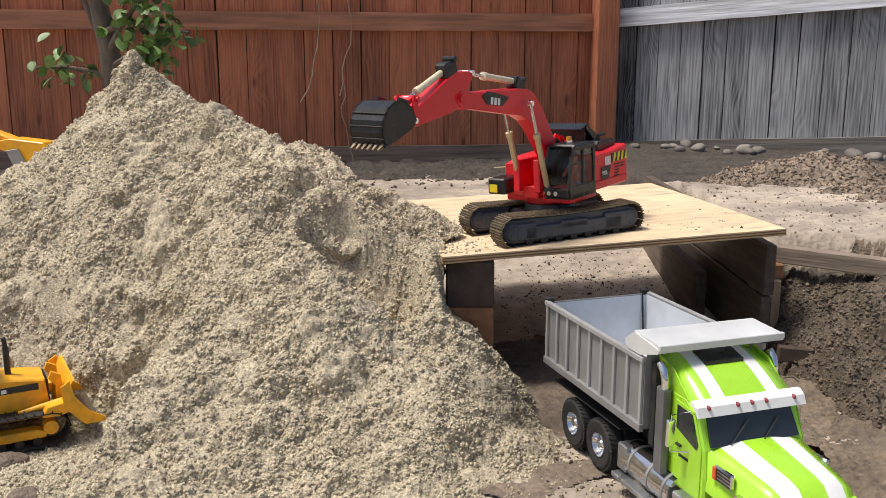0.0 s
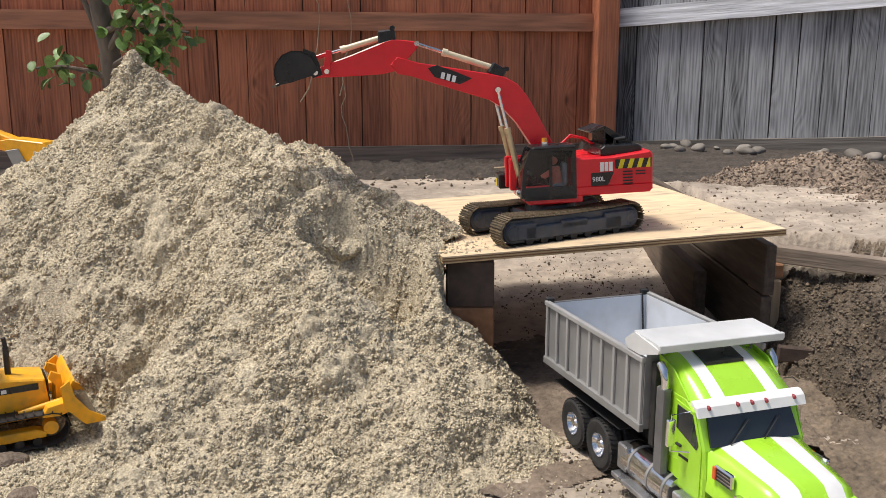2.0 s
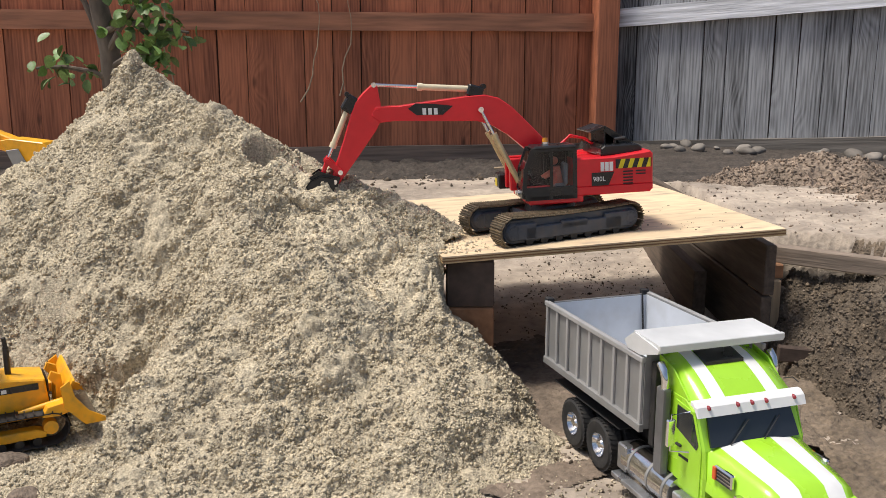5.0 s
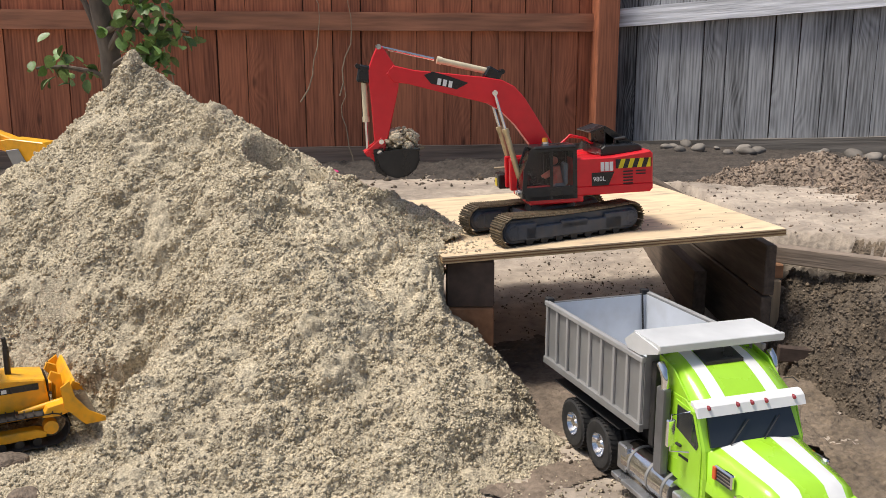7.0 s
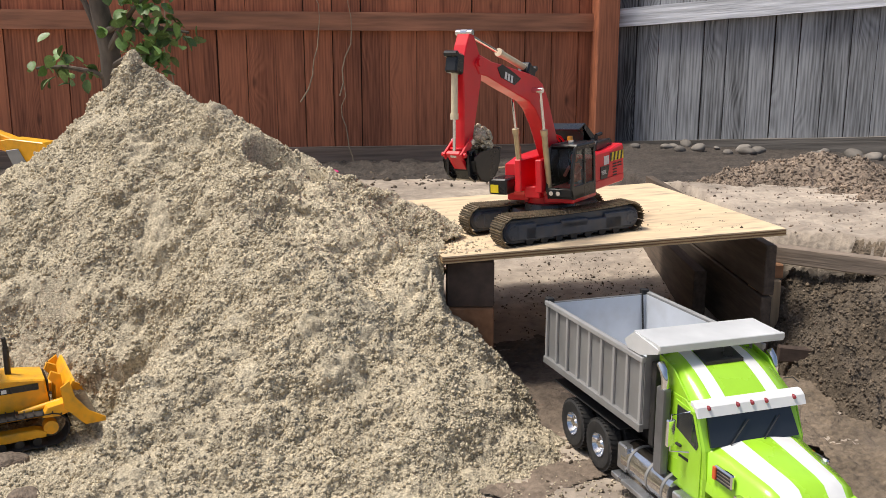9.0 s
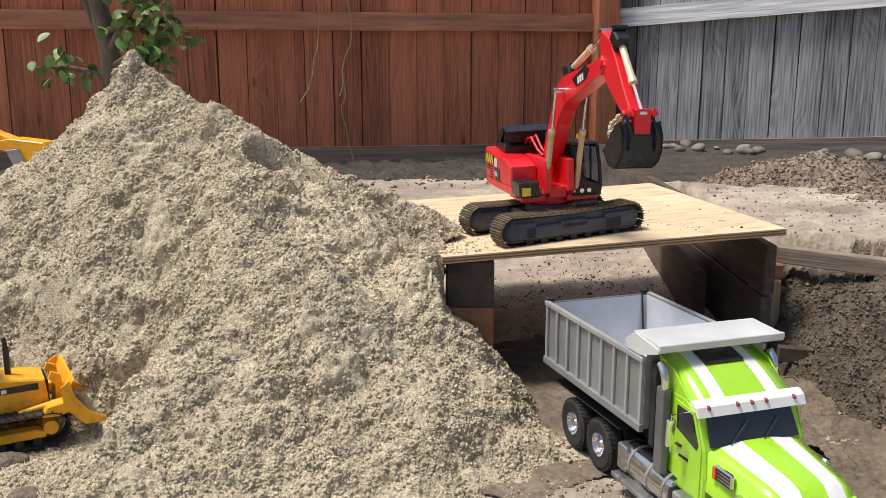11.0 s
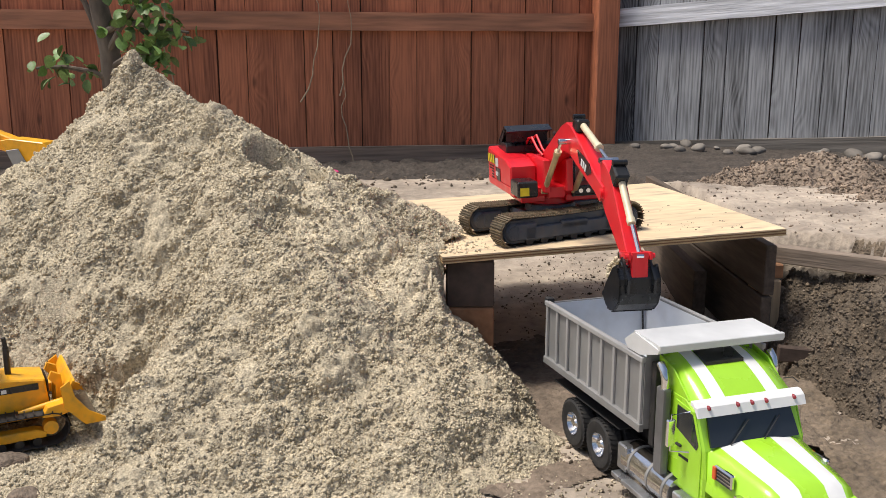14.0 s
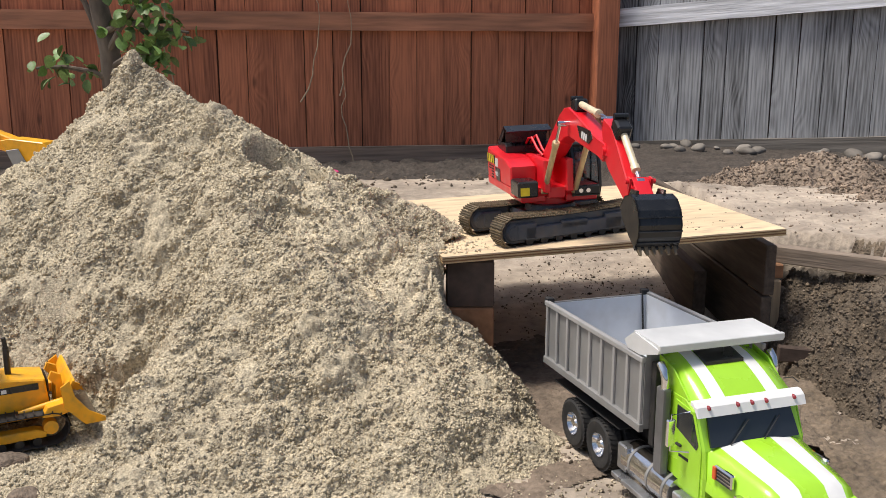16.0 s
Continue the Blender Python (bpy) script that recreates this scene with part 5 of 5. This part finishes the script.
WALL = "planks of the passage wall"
timber("wall_plank", pose(0.655, 1.80, 0.02, 0, 0, 0), (0.022, 1.12, 0.13), WALL_WOOD, "old plank lining the passage, darkened for the shade under the deck", WALL)
timber("wall_plank", pose(0.658, 1.80, 0.153, 0, 0, 0), (0.022, 1.12, 0.105), WALL_WOOD, "old plank lining the passage, darkened for the shade under the deck", WALL)
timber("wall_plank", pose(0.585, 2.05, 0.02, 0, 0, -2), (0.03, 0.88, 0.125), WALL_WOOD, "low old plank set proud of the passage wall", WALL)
timber("cross_board", pose(0.59, 2.93, 0.03, 0, 0, 0), (0.10, 0.02, 0.19), PLANK_OLD, "short old board closing the end of the wall")
DOWNHILL = math.degrees(math.atan2(-0.57, 0.82))
timber("retaining_board", pose(0.672, 1.915, 0.203, 0, 0.8, DOWNHILL), (1.1, 0.03, 0.036), PLANK_OLD, "weathered board holding back the earth above the bank")
timber("retaining_board", pose(0.70, 1.90, 0.045, 0, 0, DOWNHILL), (0.30, 0.02, 0.105), PLANK_OLD, "old knotted board half buried in the bank")
timber("retaining_board", pose(0.66, 1.70, 0.045, 0, 3, DOWNHILL + 26), (0.12, 0.02, 0.03), BEAM_DARK, "short dark board sticking out of the bank")
timber("timber_post", pose(0.662, 1.848, 0.0, 0, 0, 3), (0.052, 0.05, 0.172), BEAM_PALE, "pale split pine post at the passage mouth")
timber("timber_block", pose(0.662, 1.862, 0.173, 0, 0, 3), (0.06, 0.05, 0.03), BEAM_RED, "reddish timber offcut on the post")


def bank_height(x, y):
    front = 1.93 - 0.695 * (x - 0.68)
    d = np.maximum(front - y, 0)
    side = np.maximum(0.75 - x, 0)
    z = 0.185 - 0.46 * d + 0.05 * (rough_noise(x, y, 5, 31) - 0.5) - 1.3 * side
    z = z + 0.022 * clumps(x, y, 12) + 0.012 * (rough_noise(x, y, 14, 33) - 0.5)
    z = np.where((z < bare_ground(x, y) - 0.01) | (y > front + 0.02), np.nan, z)
    return z


bank = tagged(sheet("soil_bank", np.arange(0.55, 1.5, 0.0042), np.arange(0.95, 2.0, 0.0042), bank_height, SOIL), "bank of dark crumbly garden soil", "soil bank", kind="stuff")


def mound_height(x, y):
    u = np.sqrt(((x - 1.16) / 0.36) ** 2 + ((y - 2.80) / 0.25) ** 2 + 0.01)
    v = np.sqrt(((x - 1.50) / 0.52) ** 2 + ((y - 2.42) / 0.42) ** 2 + 0.01)
    z = join_max([0.345 - 0.125 * u, 0.335 - 0.11 * v], 0.012) + 0.045 * (rough_noise(x, y, 6, 41) - 0.5) + 0.020 * clumps(x, y, 15)
    return np.where(z < terrace(x, y) - 0.01, np.nan, z)


mound = tagged(sheet("soil_mound", np.arange(0.7, 2.0, 0.0055), np.arange(1.9, 3.3, 0.0055), mound_height, MOUND_SOIL), "low mound of broken grey-brown clods", "soil mound", kind="stuff")


def border_height(x, y):
    foot = np.where(x < 0.92, 4.64 + 0.152 * x, 4.80 - 0.488 * (x - 0.92))
    # on the right the dark strip widens to paint shade on the ground
    wide = 0.8 + 1.0 * smooth(0.35, 0.8, x)
    z = 0.108 + 0.02 * (rough_noise(x, y, 5, 51) - 0.4) + 0.018 * clumps(x, y, 18) - 0.05 * smooth(0.55 * wide, wide, foot - y)
    z = np.where(x > 0.3, np.maximum(z, terrace(x, y) + 0.024 * (1 - smooth(0.75 * wide, wide, foot - y + 0.2 * (rough_noise(x, y, 6, 53) - 0.5))) + 0.006 * clumps(x, y, 18)), z)
    return np.where((y > foot + 0.1) | (y < foot - wide), np.nan, z)


tagged(sheet("border_soil", np.arange(-2.4, 2.6, 0.011), np.arange(2.2, 5.0, 0.011), border_height, BORDER), "strip of dark soil and litter along the fence foot, widened to darken shaded ground", "soil", kind="stuff")


def damp_height(x, y):
    u = np.sqrt(((x - 0.18) / 0.2) ** 2 + ((y - 1.62) / 0.36) ** 2) + 0.5 * (rough_noise(x, y, 14, 61) - 0.5)
    z = terrace(x, y) + 0.007 * (1 - u) + 0.006 * clumps(x, y, 19)
    return np.where((u > 1.1) | (x > 0.56), np.nan, z)


tagged(sheet("damp_soil", np.arange(-0.1, 0.6, 0.005), np.arange(1.15, 2.2, 0.005), damp_height, MOUND_SOIL), "patch of dark damp soil in the passage", "soil", kind="stuff")


def churned_height(x, y):
    z = terrace(x, y) + 0.004 + 0.010 * clumps(x, y, 23) + 0.02 * (rough_noise(x, y, 9, 66) - 0.5)
    keep = rough_noise(x, y, 7, 64) + 0.5 * rough_noise(x, y, 19, 65) > 0.62 - 0.5 * smooth(0.55, 0.8, x)
    return np.where(keep & (x > 0.44 + 0.06 * rough_noise(x, y, 12, 67)), z, np.nan)


tagged(sheet("churned_soil", np.arange(0.42, 1.2, 0.0045), np.arange(0.95, 1.85, 0.0045), churned_height, SOIL), "dark churned soil spread over the earth beside the truck", "soil", kind="stuff")


# ---- loose clods, stones, twigs ----
def lump(name, r, mat, seed, flat=0.7, sub=3, rough=0.35):
    bm = bmesh.new()
    bmesh.ops.create_icosphere(bm, subdivisions=sub, radius=r)
    off = Vector((seed * 3.1, seed * 1.7, seed * 0.9))
    for v in bm.verts:
        n = noise.fractal(v.co / r * 0.9 + off, 1.0, 2.0, 3)
        v.co *= 1 + rough * n
        v.co.z *= flat
    return link(name, bm, mat, None, "", rough < 0.2)


def place_on(x, y, sink, fn):
    return float(fn(np.array([x]), np.array([y]))[0]) - sink


g = random.Random(5)
kinds = [lump("stone", 0.02, STONE, k, 0.65, 3, 0.12) for k in range(4)]
for i in range(34):
    s = g.uniform(0.8, 1.9)
    x = g.uniform(1.05, 2.3) if i < 26 else g.uniform(0.9, 2.2)
    y = 4.72 - 0.532 * (x - 0.92) - g.uniform(0.06, 0.34)
    z = place_on(x, y, -0.006 * s, border_height)
    m = pose(x, y, z, g.uniform(-15, 15), g.uniform(-15, 15), g.uniform(0, 360)) @ Matrix.Diagonal((s * g.uniform(0.8, 1.6), s, s * g.uniform(0.8, 1.1), 1))
    if i < 4:
        ob = kinds[i]
    else:
        ob = new("stone", kinds[i % 4].data)
    ob.matrix_basis = m
    tagged(ob, "rounded grey-brown stone lying at the fence foot", "stone", "stones along the fence")


def scatter(name, count, region, fn, mat, sizes, label, category, seed):
    """Crumbs lying on a surface, as one mesh."""
    g = random.Random(seed)
    spots = np.array([region(g) for _ in range(count)])
    r = np.array([g.uniform(*sizes) * (0.6 + 0.8 * g.random() ** 2) for _ in range(count)])
    z = fn(spots[:, 0], spots[:, 1]) + r * 0.3
    ok = ~np.isnan(z)
    return tagged(crumb_mesh(name, spots[ok, 0], spots[ok, 1], z[ok], r[ok], mat, seed), label, category, kind="stuff")


def deck_height(x, y):
    return DECK + (x - 0.011) * math.tan(radians(TILT)) + 0 * y


scatter("deck_sand", 900, lambda g: (0.0 + abs(g.gauss(0, 0.05)), g.uniform(1.66, 2.2)), deck_height, SAND, (0.0012, 0.0035), "loose sand crumbs spilled on the plywood", "sand", 11)
scatter("soil_crumbs", 480, lambda g: (g.uniform(0.25, 0.62), g.uniform(1.78, 2.3)), deck_height, SOIL, (0.0008, 0.003), "crumbs of soil scattered on the plywood", "soil", 12)
scatter("heap_crumbs", 3500, lambda g: (g.uniform(-0.15, 0.3), g.uniform(1.12, 1.6)), ground_height, SAND, (0.0009, 0.003), "sand crumbs fallen round the heap foot", "sand", 13)
scatter("soil_clods", 1400, lambda g: (g.gauss(0.4, 0.16), g.gauss(2.25, 0.3)), ground_height, SOIL, (0.001, 0.0035), "dark soil crumbs on the passage floor", "soil", 14)
scatter("yard_litter", 1500, lambda g: (g.uniform(-0.9, 1.4), 4.62 - abs(g.gauss(0, 0.35))), ground_height, SOIL, (0.004, 0.012), "damp leaf litter and soil under the fence", "leaf litter", 15)
scatter("bank_clods", 22000, lambda g: (g.uniform(0.66, 1.25), g.uniform(1.15, 1.9)), bank_height, SOIL, (0.0012, 0.0042), "loose clods on the soil bank", "soil", 16)
scatter("mound_clods", 26000, lambda g: (g.uniform(0.7, 1.7), g.uniform(2.0, 3.05)), mound_height, MOUND_SOIL, (0.0015, 0.0055), "loose clods on the soil mound", "soil", 17)

scatter("terrace_clods", 1800, lambda g: (g.uniform(0.7, 1.6), g.uniform(1.75, 3.4)), ground_height, MOUND_SOIL, (0.001, 0.0036), "crumbs and fragments on the raised earth", "soil", 18)
scatter("yard_crumbs", 3000, lambda g: (g.uniform(0.1, 0.95), g.uniform(0.9, 1.75)), ground_height, SOIL, (0.001, 0.004), "crumbs of soil on the earth round the truck", "soil", 19)
clod = lump("soil_clod", 0.03, MOUND_SOIL, 9, 0.75, 4, 0.3)
clod.matrix_basis = pose(-0.672, 1.29, 0.018)
tagged(clod, "fist-sized grey lump of soil on the sand", "soil clod", "clods by the bulldozer")
clod = lump("soil_clod", 0.022, MOUND_SOIL, 4, 0.7, 4, 0.3)
clod.matrix_basis = pose(-0.60, 1.20, 0.01)
tagged(clod, "small grey lump of soil on the sand", "soil clod", "clods by the bulldozer")


def twig(pts, r0, r1, label):
    return tagged(link("twig", tube(bmesh.new(), pts, r0, r1, 6), TWIG, None, "", True), label, "twig")


def vine(px, z0, z1, sway, seed):
    g = random.Random(seed)
    pts = []
    for k in range(9):
        q = k / 8
        x = px + sway * math.sin(q * 2.2) + g.uniform(-0.012, 0.012)
        pts.append((x, 4.61 + 0.152 * x - 0.012 - 0.01 * q, z0 + (z1 - z0) * q))
    return tagged(link("dry_vine", tube(bmesh.new(), pts, 0.004, 0.002, 6), TWIG, None, "", True), "thin dry vine hanging on the cedar fence", "vine")


vine(-0.69, 0.42, 0.95, 0.09, 1)
vine(-0.52, 0.45, 0.95, 0.07, 2)
vine(-0.44, 0.10, 0.5, -0.05, 3)
vine(-1.26, 0.42, 0.95, -0.06, 4)
twig([(0.24, 4.2, 0.13), (0.32, 4.1, 0.15), (0.40, 3.9, 0.11)], 0.005, 0.003, "bent pale dry stem lying on the litter")
twig([(1.27, 4.52, 0.20), (1.265, 4.5, 0.15), (1.275, 4.47, 0.10)], 0.006, 0.003, "pale dry root hanging over the bottom board")
twig([(1.62, 4.1, 0.16), (1.75, 4.0, 0.145), (1.86, 3.95, 0.12)], 0.008, 0.004, "thick dry stick lying among the stones")
scrap = lump("pink_scrap", 0.022, PINK, 2, 0.5, 2, 0.4)
scrap.matrix_basis = pose(-0.50, 4.1, 0.125)
tagged(scrap, "crumpled pink plastic scrap on the ground", "scrap")


# ---- apple tree ----
def leaf_mesh(seed):
    g = random.Random(seed)
    bm = bmesh.new()
    rows = []
    for k in range(6):
        q = k / 5
        w = 0.40 * math.sin(math.pi * min(q * 0.92 + 0.06, 1)) ** 0.8
        droop = -0.25 * q * q
        rows.append([(q, -w, droop + 0.10 * w), (q, 0, droop - 0.06), (q, w, droop + 0.10 * w)])
    vs = [[bm.verts.new(p) for p in r] for r in rows]
    for a, b in zip(vs, vs[1:]):
        for j in range(2):
            bm.faces.new((a[j], a[j + 1], b[j + 1], b[j]))
    return bm


def apple_tree():
    tree = empty("apple_tree", pose(-1.235, 3.45, 0.1), "young fruit tree with broad green leaves", "tree")
    part("trunk", tube(bmesh.new(), [(0.03, 0, 0), (0.0, 0.0, 0.3), (-0.01, 0.01, 0.55), (-0.035, 0.0, 0.72), (-0.045, 0.0, 0.95), (-0.02, 0, 1.3)], 0.045, 0.028, 12), BARK, tree, "grey-brown trunk", True)
    g = random.Random(31)
    limbs = [
        [(0.0, 0, 0.440), (-0.06, -0.03, 0.480), (-0.16, -0.05, 0.500), (-0.26, -0.06, 0.495)],
        [(-0.02, 0, 0.540), (0.06, -0.06, 0.640), (0.13, -0.1, 0.710), (0.2, -0.12, 0.760)],
        [(-0.03, 0, 0.620), (0.08, -0.08, 0.660), (0.2, -0.12, 0.640), (0.33, -0.14, 0.620)],
        [(-0.035, 0, 0.600), (-0.1, 0.03, 0.740), (-0.16, 0.02, 0.830), (-0.2, 0, 0.930)],
        [(-0.04, 0, 0.780), (0.04, -0.04, 0.880), (0.15, -0.06, 0.980)],
        [(0.0, 0, 0.500), (0.1, -0.1, 0.540), (0.18, -0.14, 0.550), (0.22, -0.15, 0.520)],
    ]
    shapes = [leaf_mesh(k) for k in range(2)]
    first = [part("leaf", b, LEAF, tree, "", True) for b in shapes]
    made = 0
    for li, limb in enumerate(limbs):
        part("branch", tube(bmesh.new(), limb, 0.013, 0.005, 8), BARK, tree, "", True)
        pts = [Vector(p) for p in limb]
        for k in range(60 if li in (1, 2, 5) else 36):
            q = g.uniform(0.25, 1.0) ** 0.7 * (len(pts) - 1)
            i = min(int(q), len(pts) - 2)
            p = pts[i].lerp(pts[i + 1], q - i) + Vector((g.gauss(0, 0.035), g.gauss(0, 0.05), g.gauss(0.01, 0.035)))
            s = g.uniform(0.030, 0.058)
            m = Matrix.Translation(p) @ Euler((g.gauss(0, 0.7), g.gauss(0.5, 0.5), g.uniform(0, 6.28))).to_matrix().to_4x4() @ Matrix.Diagonal((s, s, s, 1))
            if made < 2:
                first[made].matrix_basis = m
            else:
                share("leaf", first[made % 2], m, tree)
            made += 1


apple_tree()

# ---- sand that is dug, carried and tipped ----
g = random.Random(77)
LOAD = []
for i in range(210):
    big = i < 70
    r = g.uniform(0.0055, 0.0102) if big else g.uniform(0.0018, 0.0048)
    if i < 6 or 70 <= i < 76:
        ob = lump("sand_clump", r, SAND, 20 + i, 0.85, 3 if big else 2, 0.4)
    else:
        ob = new("sand_clump", LOAD[(0 if big else 70) + i % 6][0].data)
    tagged(ob, "damp clump of sand dug from the heap" if big else "small crumb of damp sand", "sand clump", "load of the excavator")
    a, b, c = g.uniform(0, 6.283), g.uniform(-1, 1), g.random() ** 0.4
    s = math.sqrt(1 - b * b)
    c = c if big else 1.02
    home = (0.046 + 0.034 * c * s * math.cos(a), 0.025 * c * s * math.sin(a), -0.014 + 0.027 * c * b)
    k = i % 20
    gone = 14.22 + g.uniform(0, 0.10) if k < 4 else 14.62 + g.uniform(0, 0.08) if k < 5 else 14.84 + g.uniform(0, 0.14) if k < 14 else 15.16 + g.uniform(0, 0.14) if k < 19 else 15.6 + g.uniform(0, 0.2)
    LOAD.append((ob, home, gone, g.uniform(-40, 40)))


def sand_piece(name, at, fill, base, label, seed):
    """A lens of sand shaped to fill a hollow of the slope, with its own crumbs; it slides as one piece."""
    X, Y = np.meshgrid(np.arange(-0.18, 0.18, 0.0032) + at[0], np.arange(-0.18, 0.18, 0.0032) + at[1])
    deep = fill(X, Y)
    x, y, z = proud(X, Y, base(X, Y), base)
    z = z - 0.003 + 0.004 * smooth(0.0, 0.05, deep)
    low = base(X, Y) - 0.5 * deep
    inside = deep > 0.002
    top_id = np.full(X.shape, -1)
    top_id[inside] = np.arange(inside.sum())
    n = int(inside.sum())
    co = np.concatenate([np.stack([x[inside], y[inside], z[inside]], -1), np.stack([X[inside], Y[inside], low[inside]], -1)]) - np.array([at[0], at[1], 0.0])
    q = np.stack([top_id[:-1, :-1], top_id[:-1, 1:], top_id[1:, 1:], top_id[1:, :-1]], -1).reshape(-1, 4)
    q = q[(q >= 0).all(1)]
    sides = np.concatenate([q[:, [k, (k + 1) % 4]] for k in range(4)])
    seen = set(map(tuple, sides.tolist()))
    rim = [(a, b) for a, b in sides.tolist() if (b, a) not in seen]
    faces = q.tolist() + (q[:, ::-1] + n).tolist() + [[b, a, a + n, b + n] for a, b in rim]
    me = bpy.data.meshes.new(name)
    me.from_pydata(co.tolist(), [], faces)
    me.polygons.foreach_set("use_smooth", [True] * len(me.polygons))
    me.materials.append(SAND)
    ob = tagged(new(name, me), label, "sand")
    g = np.random.RandomState(seed)
    pick = g.choice(n, n // 3, replace=False)
    r = 0.0014 + 0.004 * g.rand(len(pick)) ** 3
    loose = tagged(crumb_mesh("loose_sand", co[pick, 0], co[pick, 1], co[pick, 2], r, SAND, seed, True), kind="stuff")
    loose.parent = ob
    return ob


slump = sand_piece("sand_slump", HOLLOW, lambda x, y: hollow_depth(x, y, HOLLOW, 0.125), sand_body, "slab of damp sand that slides down the heap into the hollow", 5)
brow = sand_piece("sand_slump", BITE, bite_depth, sand_body, "lump of damp sand dug loose from the crest of the heap", 6)


def motions():
    times = [round(0.1 * k, 1) for k in range(161)]
    js = [(t, joints(t)) for t in times]
    tilt = Matrix.Rotation(radians(-TILT), 4, "Y")
    walk(house, [(t, tilt @ Matrix.Rotation(radians(j["slew"]), 4, "Z")) for t, j in js])
    walk(boom_arm, [(t, plane(j["slew"], U0, 0, Z0, j["boom"])) for t, j in js])
    walk(stick_arm, [(t, plane(j["slew"], j["pin"][0], 0, j["pin"][1], j["stick"])) for t, j in js])
    walk(bucket, [(t, plane(j["slew"], j["tip"][0], 0, j["tip"][1], j["bucket"])) for t, j in js])
    walk(rocker, [(t, between(j["slew"], j["hinge"], j["end"], 0)) for t, j in js])
    walk(tie, [(t, between(j["slew"], j["end"], j["ear"], 0)) for t, j in js])
    mount = (0.066, 0.372)
    for (barrels, rods), a, b in ((boom_ram, None, "lug"), (stick_ram, "ram", "heel"), (bucket_ram, "crown", "end")):
        for (ob, w) in barrels:
            walk(ob, [(t, between(j["slew"], mount if a is None else j[a], j[b], w)) for t, j in js])
        for (ob, w) in rods:
            walk(ob, [(t, between(j["slew"], j[b], mount if a is None else j[a], w)) for t, j in js])
    # the slump slides from the brow into the hollow, and what the bucket loosens follows it
    level = lambda p: float(sand_body(np.array([p[0]]), np.array([p[1]]))[0])
    rise = level(BROW) - level(HOLLOW) - 0.095

    def slid(q, lift=0.0):
        return pose(HOLLOW[0] + (BROW[0] - HOLLOW[0]) * q, HOLLOW[1] + (BROW[1] - HOLLOW[1]) * q, rise * q + lift, -3 * q, 4 * q, -6 * q)
    walk(slump, [(0, slid(1)), (3.6, slid(1)), (3.75, slid(0.85)), (3.9, slid(0.5, -0.006)), (4.05, slid(0.14, 0.002)), (4.2, slid(0.02)), (4.6, slid(0)), (16, slid(0))])
    fallen = pose(BROW[0] + 0.04, BROW[1] - 0.02, level((BROW[0] + 0.04, BROW[1] - 0.02)) - level(BITE) - 0.03, 5, -4, 8)
    home = pose(BITE[0], BITE[1], 0)
    walk(brow, [(0, home), (3.3, home), (4.2, home.lerp(fallen, 0.15)), (4.8, home.lerp(fallen, 0.6)), (5.6, fallen), (16, fallen)])
    # the load: dug, carried in the bucket, tipped into the truck's bed
    base = Matrix.Translation((CX, CY, DECK))
    bed = truck.matrix_basis
    back = bed.inverted()
    for ob, home, gone, spin in LOAD:
        rows = []
        held = lambda t: base @ plane(joints(t)["slew"], joints(t)["tip"][0], 0, joints(t)["tip"][1], joints(t)["bucket"]) @ Matrix.Translation(home)
        start = held(4.4)
        start.translation.z -= 0.06
        rows += [(0, start), (4.5, start)]
        t = 4.8
        while t < gone:
            rows.append((t, held(t)))
            t = round(t + 0.1, 2)
        left = held(gone)
        at = back @ left.translation
        at.x, at.y = min(max(at.x + 0.0006 * spin, 0.03), 0.29), min(max(at.y - 0.0004 * spin, -0.075), -0.02)
        drop = at.z - 0.145
        fall = math.sqrt(2 * max(drop, 0.001) / 9.81)
        rows.append((gone, left))
        for k in (1, 2, 3, 4):
            q = k / 4
            spot = left.translation.lerp(bed @ Vector((at.x, at.y, at.z)), q)
            spot.z = left.translation.z - drop * q * q
            rows.append((round(gone + max(fall, 0.15) * q, 3), Matrix.Translation(spot) @ Matrix.Rotation(radians(spin * q), 4, "X") @ left.to_3x3().to_4x4()))
        rows.append((16, rows[-1][1]))
        walk(ob, rows)


motions()
